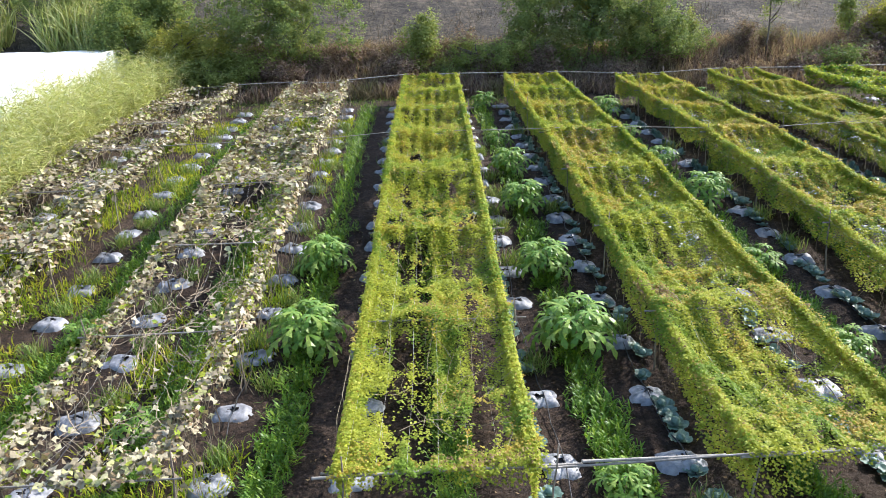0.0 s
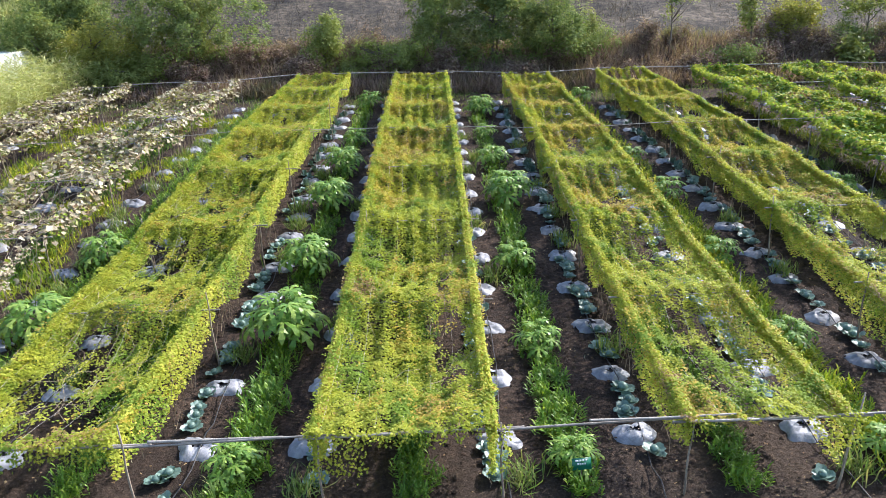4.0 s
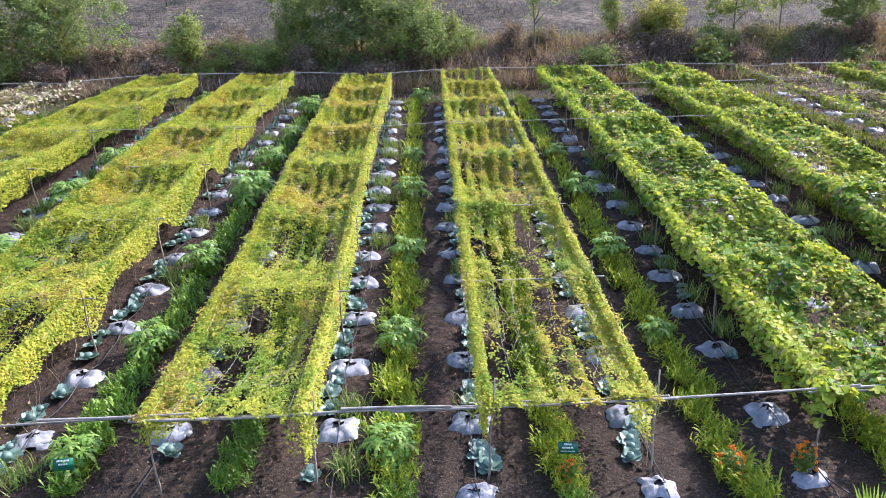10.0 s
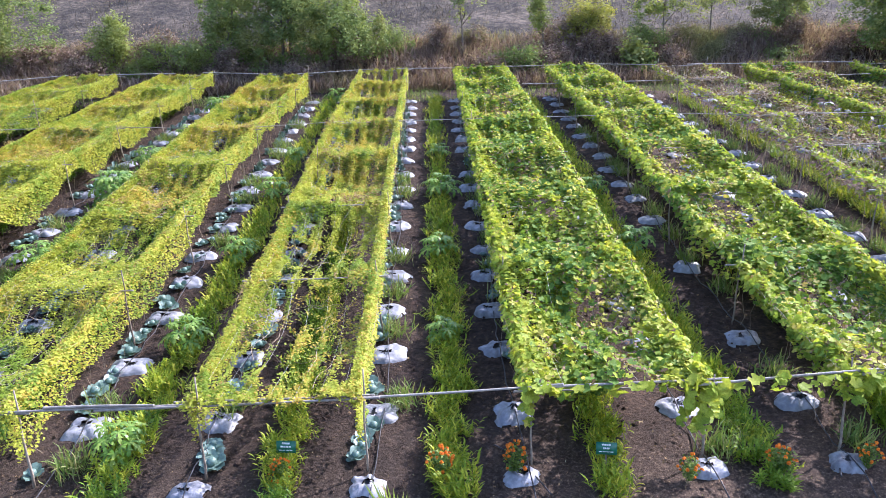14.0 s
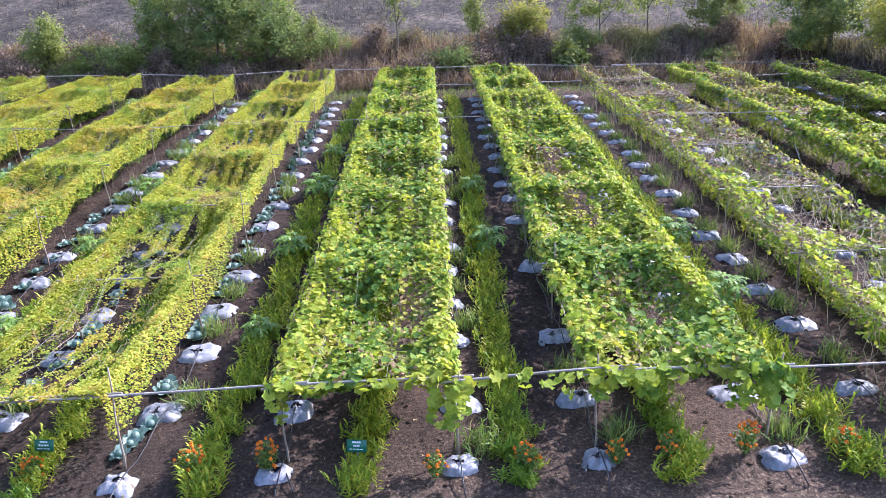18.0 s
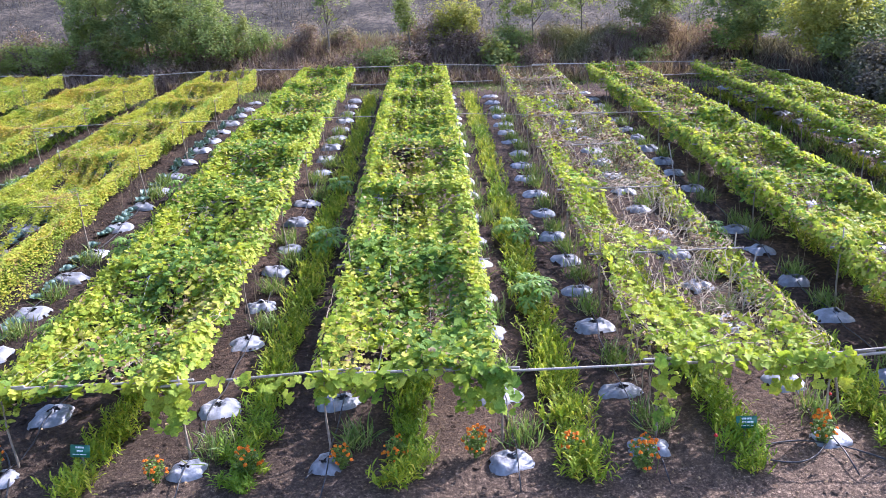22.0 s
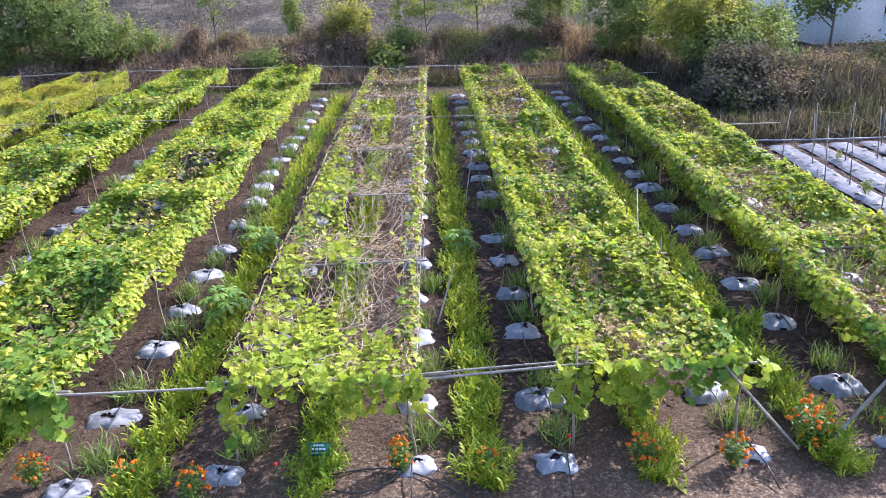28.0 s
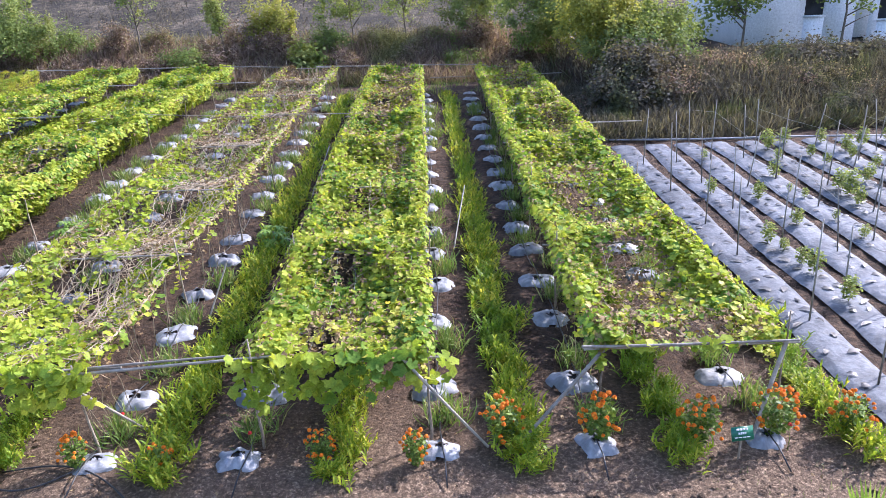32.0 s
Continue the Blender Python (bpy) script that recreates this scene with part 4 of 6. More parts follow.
def ginger_blades(cx, cy, rng, width, per, size):
    """Blades for clumps at the given places: short shoots with leaves fanning off them."""
    n = len(cx)
    shoots = per // 8
    m = n * shoots
    sx = np.repeat(cx, shoots) + np.clip(rng.normal(0, 0.5, m), -1, 1) * width * 0.80
    sy = np.repeat(cy, shoots) + rng.normal(0, 0.085, m)
    lean = rng.normal(0, 0.22, (m, 2))
    tall = rng.uniform(0.10, 0.27, m)
    u = np.tile(np.linspace(0.15, 1.0, 8), m)
    k = m * 8
    pos = np.stack([np.repeat(sx, 8) + np.repeat(lean[:, 0], 8) * u * 0.3, np.repeat(sy, 8) + np.repeat(lean[:, 1], 8) * u * 0.3, np.repeat(tall, 8) * u], 1)
    a = np.repeat(rng.uniform(0, math.pi, m), 8) + np.tile(np.arange(8) % 2 * math.pi, m) + rng.normal(0, 0.35, k)
    rise = 0.25 + 0.9 * u + rng.normal(0, 0.2, k)
    head = np.stack([np.cos(a), np.sin(a), rise], 1)
    normal = np.stack([-np.cos(a) * rise, -np.sin(a) * rise, np.ones(k)], 1)
    return pos, frames_of(normal, head), rng.uniform(0.085, 0.14, k) * size


def build_ginger():
    rng = np.random.default_rng(77)
    clumps = []
    for k in range(12):
        p, r, s = ginger_blades(np.zeros(1), np.zeros(1), rng, 0.36, 304, 1.0)
        v, f = scatter(BLADE, BLADE_F, p, r, s)
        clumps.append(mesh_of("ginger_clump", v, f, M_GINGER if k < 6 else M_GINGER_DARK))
    for x, w, size in GINGER_ROWS:
        start = 6.6 if 9 < x < 34 else 7.3
        y = start
        end = 31.0 if x < 22 else 30.0
        while y < start + 3.3:
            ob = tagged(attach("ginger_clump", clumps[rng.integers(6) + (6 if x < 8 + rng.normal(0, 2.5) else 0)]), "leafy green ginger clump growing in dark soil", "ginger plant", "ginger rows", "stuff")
            px = x + rng.normal(0, 0.06)
            s = size * rng.uniform(0.8, 1.15)
            ob.matrix_world = pose(px, y, float(ground_z(px, y)), 0, 0, rng.choice((0, 180)) + rng.uniform(-25, 25)) @ Matrix.Diagonal((s * w / 0.31, s, s * rng.uniform(0.85, 1.2), 1))
            y += rng.uniform(0.24, 0.36)
        cy = np.arange(y, end, 0.25) + rng.normal(0, 0.04, len(np.arange(y, end, 0.25)))
        cy = cy[vnoise(cy * 0.9, cy * 0 + x, 21) > 0.22]
        cx = x + rng.normal(0, 0.06, len(cy))
        near = cy < 17
        pieces = []
        for part_y, part_x, per, tv, tf in ((cy[near], cx[near], 200, BLADE, BLADE_F), (cy[~near], cx[~near], 104, PLAIN_BLADE, STRAND_F)):
            p, r, sz = ginger_blades(part_x, part_y, rng, w * 1.2, per, size * (1.0 if per > 90 else 1.2))
            p[:, 2] += ground_z(p[:, 0], p[:, 1])
            pieces.append(scatter(tv, tf, p, r, sz))
        v, f = joined(pieces)
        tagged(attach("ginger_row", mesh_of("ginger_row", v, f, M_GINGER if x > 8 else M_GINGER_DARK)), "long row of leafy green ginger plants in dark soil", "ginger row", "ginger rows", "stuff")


build_ginger()


# ---- trees and banks ----
def crown_leaves(rng, centre, radii, clusters, per, leaf, spread):
    """Leaf places in uneven clumps within a lumpy crown."""
    d = rng.normal(0, 1, (clusters, 3))
    d /= np.linalg.norm(d, axis=1)[:, None]
    rad = rng.uniform(0.45, 1.0, clusters) ** 0.6
    sub = rng.normal(0, 0.33, (5, 3)) * (1, 1, 0.8)
    bump = 0.55 + 0.95 * vnoise(d[:, 0] * 2 + 3, d[:, 1] * 2 + d[:, 2] * 2, int(rng.integers(900)), 2)
    c = np.array(centre) + (sub[rng.integers(5, size=clusters)] + d * (rad * bump)[:, None] * 0.72) * np.array(radii)
    pos = np.repeat(c, per, 0) + rng.normal(0, 1, (clusters * per, 3)) * np.repeat(spread * rng.uniform(0.5, 1.7, clusters), per)[:, None]
    nor = random_dirs(len(pos), rng, 0.9) + np.repeat(d, per, 0) * 0.5
    return pos, frames_of(nor, headings(len(pos), rng)), rng.uniform(0.7, 1.3, len(pos)) * leaf


def build_tree(x, y, height, radii, material, label, rng, clusters=90, per=42, leaf=0.17, trunk=0.09, bare=0.35, name="tree"):
    base = float(ground_z(x, y))
    t = tagged(new(name), label, "tree" if name == "tree" else "bush", "trees behind the field")
    t.location = (x, y, base)
    top = np.array((rng.normal(0, 0.2), rng.normal(0, 0.2), height * 0.8))
    s = np.linspace(0, 1, 7)[:, None]
    p = top * s + np.concatenate([rng.normal(0, 0.05, (7, 2)) * s, 0 * s], 1)
    p[0, 2] -= 0.15
    v, f = tube(p, trunk, trunk * 0.3, 7)
    attach("trunk", mesh_of("trunk", v, f, M_BARK, True), t)
    for k in range(5):
        a, b = rng.uniform(0, 2 * math.pi), rng.uniform(0.25, 0.7)
        st = top * b
        en = st + np.array((math.cos(a) * radii[0] * 0.75, math.sin(a) * radii[1] * 0.75, rng.uniform(0.2, 0.5) * height * 0.6))
        mid = (st + en) / 2 + rng.normal(0, 0.1, 3)
        v, f = tube([st, mid, en], trunk * 0.5, trunk * 0.15, 5)
        attach("limb", mesh_of("limb", v, f, M_BARK, True), t)
    mid_z = height * (bare + (1 - bare) * 0.5)
    pos, rot, size = crown_leaves(rng, (top[0] * 0.6, top[1] * 0.6, mid_z), (radii[0], radii[1], height * (1 - bare) * 0.52), clusters, per, leaf, 0.15)
    pos[:, 2] = np.maximum(pos[:, 2], 0.05)
    v, f = scatter(SIMPLE, SIMPLE_F, pos, rot, size)
    ob = attach("crown", mesh_of("crown", v, f, material), t)
    ob["kind"] = "stuff"


def grass_patch(n, xr, yr, height, material, name, label, rng, keep=None, wide=1.0, droop=0.45, template=None):
    x, y = rng.uniform(*xr, n), rng.uniform(*yr, n)
    if keep is not None:
        k = rng.random(n) < keep(x, y)
        x, y = x[k], y[k]
    n = len(x)
    head = headings(n, rng) * np.abs(rng.normal(0, droop, n))[:, None]
    head[:, 2] = 1.0
    pos = np.stack([x, y, ground_z(x, y) - 0.03], 1)
    normal = np.cross(np.cross(head, headings(n, rng)), head)
    L = height * rng.uniform(0.5, 1.25, n)
    size = np.stack([L * wide, L, L], 1)
    tv, tf = (STRAND, STRAND_F) if template is None else template
    v, f = scatter(tv, tf, pos, frames_of(normal, head), size)
    return tagged(attach(name, mesh_of(name, v, f, material)), label, "grass", kind="stuff")


def build_reeds(rng):
    """Tall arching reeds, each with many narrow leaves hanging off its stem."""
    n, k = 2000, 30
    x, y = rng.uniform(-16.0, -12.3, n), rng.uniform(10.5, 34, n)
    h = rng.uniform(1.7, 2.9, n) * (0.7 + 0.6 * vnoise(x * 0.9, y * 0.5, 33))
    a = rng.uniform(0, 2 * math.pi, n)
    reach = rng.uniform(0.15, 0.7, n)
    u = np.tile(np.linspace(0.18, 1, k), n)
    X, Y, H, A, R = (np.repeat(q, k) for q in (x, y, h, a, reach))
    px, py = X + np.cos(A) * R * u ** 2, Y + np.sin(A) * R * u ** 2
    pz = ground_z(X, Y) + H * (u - 0.16 * u ** 3)
    m = n * k
    head = headings(m, rng) + np.stack([0.4 * np.cos(A), 0.4 * np.sin(A), 0 * A], 1)
    head[:, 2] = rng.normal(0.45, 0.5, m)
    size = rng.uniform(0.22, 0.48, m)
    v, f = scatter(STRAND, STRAND_F, np.stack([px, py, pz], 1), frames_of(random_dirs(m, rng, 0.8), head), np.stack([size * 2.0, size, size], 1))
    tagged(attach("tall_reed_grass", mesh_of("tall_reed_grass", v, f, M_GRASS_PALE)), "tall pale-green reed grass at the field edge", "grass", kind="stuff")


def build_background():
    rng = np.random.default_rng(5)
    D, Mi, Ye, B = M_TREE_DARK, M_TREE_MID, M_TREE_YELLOW, M_PAPAYA
    trees = [(-8.1, 36.6, 5.4, (2.9, 2.0), D, "dense dark-green tree on the bank behind the field"), (-1.9, 36.4, 2.9, (0.8, 0.75), Mi, "slim young tree with light green leaves"),
             (0.7, 36.2, 1.75, (1.45, 1.0), Mi, "low rounded bush on the bank"), (3.6, 37.0, 4.3, (1.55, 1.3), D, "leafy tree with a pale trunk on the bank"),
             (6.2, 36.6, 3.9, (2.1, 1.6), D, "dense dark-green tree hung with creepers"), (6.5, 37.3, 4.8, (1.3, 1.2), Ye, "yellow-topped tree behind a darker one"), (9.2, 36.3, 3.9, (2.1, 1.6), D, "drooping feathery tree on the bank"),
             (14.65, 36.9, 4.8, (1.3, 1.0), D, "thin tree with forked pale trunks"), (18.5, 36.9, 3.1, (0.5, 0.45), Mi, "slender sapling with pale leaves"),
             (21.0, 37.6, 2.7, (1.35, 1.1), Ye, "yellow-green shrub on the bank"), (24.6, 37.8, 3.6, (1.3, 1.1), Mi, "young tree with airy crown"), (27.2, 38.4, 4.2, (1.4, 1.3), Mi, "young tree with airy crown"),
             (30.6, 38.0, 4.4, (1.8, 1.5), D, "leafy tree on the bank"), (-13.0, 36.3, 2.9, (2.0, 1.4), Ye, "yellowish shrub behind the field"), (-11.0, 35.2, 1.9, (1.9, 1.0), Mi, "low spreading green bush"), (-15.6, 36.4, 2.7, (1.8, 1.2), D, "dark shrub behind the field"),
             (-15.5, 40.5, 3.6, (2.6, 1.8), D, "dark shrub behind the field"), (-20.0, 44.0, 4.5, (3.2, 2.2), D, "dark tree behind the field"), (-27.0, 46.0, 5.0, (4.0, 2.6), D, "dark tree behind the field"), (-33.0, 45.0, 4.5, (3.6, 2.4), D, "dark tree behind the field"),
             (34.3, 28.5, 3.9, (1.6, 1.5), Ye, "spreading yellow-green tree beside the house"), (35.6, 27.4, 1.9, (1.7, 1.3), D, "dark green shrub beside the house"), (33.4, 33.0, 3.8, (2.2, 1.8), D, "dark green tree on the bank"),
             (40.2, 30.2, 3.7, (1.7, 1.2), B, "slim tree with broad leaves before the house"), (44.2, 30.2, 3.9, (2.0, 1.2), B, "slim tree with broad leaves before the house"), (36.2, 28.8, 2.6, (1.3, 1.2), Mi, "light green shrub beside the house"), (34.2, 24.2, 1.9, (1.7, 1.4), M_SCRUB, "tall brown brush on the bank"), (34.6, 25.0, 1.2, (1.4, 1.2), M_SCRUB, "dull olive scrub on the bank"), (41.0, 26.0, 0.8, (1.9, 1.2), M_SCRUB, "scrubby bush on the bank"), (45.5, 26.0, 0.8, (2.2, 1.2), M_SCRUB, "scrubby bush on the bank")]
    for x, y, h, r, m, lab in trees:
        x += 0.5 * float(smooth(8, 20, x)) + 0.6 * float(smooth(28, 36, x))
        low = h < 3.0
        if m is B:
            build_tree(x, y, h, r, D, lab, rng, 80, 30, 0.17, 0.06, 0.45)
            continue
        airy = not low and 12 < x < 30
        build_tree(x, y, h, r, m, lab, rng, clusters=int((70 + 40 * r[0] * r[0]) * (0.4 if airy else 1)), per=55 if airy else 64, trunk=0.05 if airy else 0.09, bare=0.34 if airy else 0.0 if (low or m is D) else 0.25, name="bush" if low else "tree", leaf=0.115)
    for k in range(36):
        x = -10 + 45 * (k + rng.uniform(-0.3, 0.3)) / 36
        m = (M_GRASS_RUSSET, M_GRASS_RUSSET, M_TREE_DARK, M_GRASS_RUSSET, M_GRASS_RUSSET)[k % 5]
        w = rng.uniform(0.7, 1.5)
        build_tree(x, rng.uniform(35.0, 37.8), rng.uniform(0.7, 1.7), (w, w * 0.7), m, "dry russet shrub on the bank" if m is M_GRASS_RUSSET else "scrubby green bush on the bank", rng, int(28 + 24 * w), 70, 0.095, 0.03, 0.0, "bush")
    for k in range(12):
        x = 34 + 14 * (k + rng.uniform(-0.3, 0.3)) / 12
        m = (M_GRASS_RUSSET, M_SCRUB)[k % 2]
        w = rng.uniform(0.9, 1.5)
        build_tree(x, rng.uniform(22.8, 26.0), rng.uniform(0.35, 0.75), (w, w * 0.8), m, "dry russet shrub on the bank" if m is M_GRASS_RUSSET else "dull olive scrub on the bank", rng, int(28 + 24 * w), 60, 0.075, 0.03, 0.0, "bush")
    build_tree(22.9, 35.2, 1.7, (0.9, 0.6), M_TREE_DARK, "dark broad-leaved bush at the foot of the bank", rng, 40, 30, 0.22, 0.04, 0.1, "bush")
    grass_patch(64000, (-14, 35), (33.4, 38.8), 0.8, M_GRASS_RUSSET, "bank_grass", "tall dry russet grass covering the bank", rng, lambda x, y: 0.35 + 0.65 * vnoise(x * 0.5, y * 0.6, 31), 1.6, 0.75, (ARCH, ARCH_F))
    grass_patch(60000, (33.4, 50), (21.6, 28.5), 0.7, M_SCRUB, "bank_brush", "dry tangled brush and grass on the bank", rng, lambda x, y: 0.3 + 0.7 * vnoise(x * 0.5, y * 0.6, 32), 1.4, 1.1, (ARCH, ARCH_F))
    grass_patch(60000, (-45, 60), (38.6, 66), 0.42, M_HILL_GRASS, "hillside_grass", "dry brown grass on the hillside", rng, lambda x, y: np.clip(vnoise(x * 0.35, y * 0.35, 36) * 3 - 0.9, 0.1, 1), 2.2, 0.9)
    build_reeds(rng)
    grass_patch(22000, (32.9, 39), (20.9, 34), 0.65, M_SCRUB, "bank_brush", "dry tangled brush and grass on the bank", rng, lambda x, y: 0.3 + 0.7 * vnoise(x * 0.5, y * 0.6, 37), 1.8, 0.9, (ARCH, ARCH_F))
    grass_patch(9000, (-40, -16), (40, 42.5), 2.3, M_GRASS_PALE, "tall_reed_grass", "tall pale-green reed grass behind the plastic house", rng, lambda x, y: (vnoise(x * 0.7, y * 0, 34) > 0.5) * 1.0, 1.2, 0.4, (ARCH, ARCH_F))


build_background()


# ---- plastic house, white house ----
def build_plastic_house():
    t = tagged(new("plastic_greenhouse"), "low plastic greenhouse with a bright white film roof", "greenhouse")
    t.location = (-28.2, 30, 0.4)
    nx, ny = 60, 40
    x = np.linspace(-16, 12.5, nx)
    a = np.linspace(0, 1, ny)
    X, A = np.meshgrid(x, a)
    Y = -11 + 21 * A
    def rise(q):
        return np.where(q < 0.04, 1.5 * q / 0.04, 1.5 + 1.65 * np.sin(np.clip((q - 0.04) / 0.96, 0, 1) * math.pi * 0.8)) - 0.55

    Z = rise(A) - 0.08 * np.abs(np.sin(X * 0.9)) ** 3 + 0.10 * (vnoise(X * 0.5, Y * 0.5, 44) - 0.5)
    i = np.arange(ny - 1)[:, None] * nx + np.arange(nx - 1)[None]
    f = np.stack([i, i + 1, i + nx + 1, i + nx], -1).reshape(-1, 4)
    attach("roof_film", mesh_of("roof_film", np.stack([X, Y, Z], -1).reshape(-1, 3), f, M_HOUSE_FILM, True), t)
    for px in np.linspace(-15.5, 12, 10):
        s = np.linspace(0, 1, 14)
        zz = rise(s) - 0.2
        v, f = tube(np.stack([np.full(14, px), -11 + 21 * s, zz], 1), 0.03, 0.03, 5)
        attach("hoop", mesh_of("hoop", v, f, M_TWIG, True), t)
    q = np.linspace(0, 1, ny)
    for px in (-15.98, 12.48):
        top = np.stack([np.full(ny, px), -11 + 21 * q, rise(q) - 0.03], 1)
        low = top * (1, 1, 0) - (0, 0, 0.6)
        k = np.arange(ny - 1)
        attach("end_film", mesh_of("end_film", np.concatenate([top, low]), np.stack([k, k + 1, k + 1 + ny, k + ny], 1), M_HOUSE_FILM), t)


build_plastic_house()


def box(lo, hi):
    (x0, y0, z0), (x1, y1, z1) = lo, hi
    v = np.array([(x, y, z) for z in (z0, z1) for y in (y0, y1) for x in (x0, x1)], float)
    f = np.array([(0, 2, 3, 1), (4, 5, 7, 6), (0, 1, 5, 4), (2, 6, 7, 3), (0, 4, 6, 2), (1, 3, 7, 5)])
    return v, f


def build_house():
    t = tagged(new("house"), "white limewashed house with dark windows behind trees", "house")
    t.location = (42.4, 33.5, 0.7)
    # front wall in piers and strips round three openings
    opens = [(2.9, 3.8, 1.8, 3.6), (5.2, 5.8, 0.25, 0.8), (6.2, 7.3, 1.55, 3.4), (7.7, 8.6, 0.0, 1.2), (10.5, 11.6, 1.6, 3.4)]
    cuts = sorted({0.0, 16.0, *[o[0] for o in opens], *[o[1] for o in opens]})
    for a, b in zip(cuts, cuts[1:]):
        hole = [o for o in opens if o[0] == a]
        spans = [(0, 5.4)] if not hole else [s for s in ((0, hole[0][2]), (hole[0][3], 5.4)) if s[1] > s[0]]
        for lo, hi in spans:
            v, f = box((a, 0, lo - 1.0 if lo == 0 else lo), (b, 0.25, hi))
            attach("wall", mesh_of("wall", v, f, M_WALL), t)
    for a, b, lo, hi in opens:
        v, f = box((a, 0.16, lo), (b, 0.20, hi))
        w = attach("window" if lo > 0 else "door", mesh_of("window", v, f, M_DARK), t, "dark opening")
        v, f = box((a - 0.05, -0.05, lo - 0.08), (b + 0.05, -0.002, lo))
        attach("sill", mesh_of("sill", v, f, M_WALL), w)
    for lo, hi in (((0, 0.252, -1), (0.25, 7, 5.4)), ((15.75, 0.252, -1), (16, 7, 5.4)), ((0.252, 6.75, -1), (15.748, 7, 5.4))):
        v, f = box(lo, hi)
        attach("wall", mesh_of("wall", v, f, M_WALL), t)
    v, f = box((-0.5, -0.6, 5.402), (16.5, 7.5, 5.6))
    attach("roof", mesh_of("roof", v, f, M_WALL), t)


build_house()


# ---- tomato field on silver film beds ----
def build_film_beds():
    rng = np.random.default_rng(61)
    stake = []
    for b in range(13):
        x = 33.95 + 0.90 * b
        t = tagged(new("film_bed"), "raised bed covered with silver mulch film and black slits", "planting bed", "film beds of the side field")
        ny, nx = 110, 9
        y, u = np.linspace(6.8, 20.3, ny), np.linspace(-1, 1, nx)
        U, Y = np.meshgrid(u, y)
        X = x + U * 0.33 + 0.04 * np.sin(Y * 1.3 + b)
        Z = ground_z(X, Y) + 0.03 + 0.05 * (1 - np.abs(U) ** 4) + 0.045 * (vnoise(X * 4, Y * 3, 50 + b, 3) - 0.5)
        i = np.arange(ny - 1)[:, None] * nx + np.arange(nx - 1)[None]
        f = np.stack([i, i + 1, i + nx + 1, i + nx], -1).reshape(-1, 4)
        attach("film", mesh_of("film", np.stack([X, Y, Z], -1).reshape(-1, 3), f, M_BED, True), t)
        for j in range(32):
            for side in (-0.5, 0.45):
                cy = 7.0 + 0.41 * j + rng.normal(0, 0.06)
                cx = x + side * 0.33 + rng.normal(0, 0.03) + 0.04 * math.sin(cy * 1.3 + b)
                if rng.random() < 0.25:
                    continue
                h = attach("planting_slit", SLIT, t)
                h.matrix_basis = pose(cx, cy, float(ground_z(cx, cy)) + 0.088, 0, 0, rng.uniform(-60, 60)) @ Matrix.Diagonal((*rng.uniform(0.8, 2.1, 2), 1, 1))
    return t


def slit_mesh():
    v = np.array([(-0.06, 0, 0), (-0.02, 0.03, 0.03), (0.05, 0.025, 0.02), (0.07, -0.01, 0.0), (0.01, -0.03, 0.025)])
    return mesh_of("planting_slit", v, np.array([(0, 4, 1), (1, 4, 2), (2, 4, 3)]), M_BLACK)


SLIT = slit_mesh()
build_film_beds()


# ---- long poles across the trellises ----
def lay_pole(a, b, r, rng, label, name="bamboo_pole"):
    a, b = Vector(a), Vector(b)
    L = (b - a).length
    v, f = bamboo(L, r, rng)
    ob = tagged(attach(name, mesh_of(name, v, f, M_BAMBOO, True)), label, "pole", "poles tying the trellises")
    ob.matrix_world = Matrix.Translation(a) @ (b - a).to_track_quat("X", "Z").to_matrix().to_4x4()
    return ob


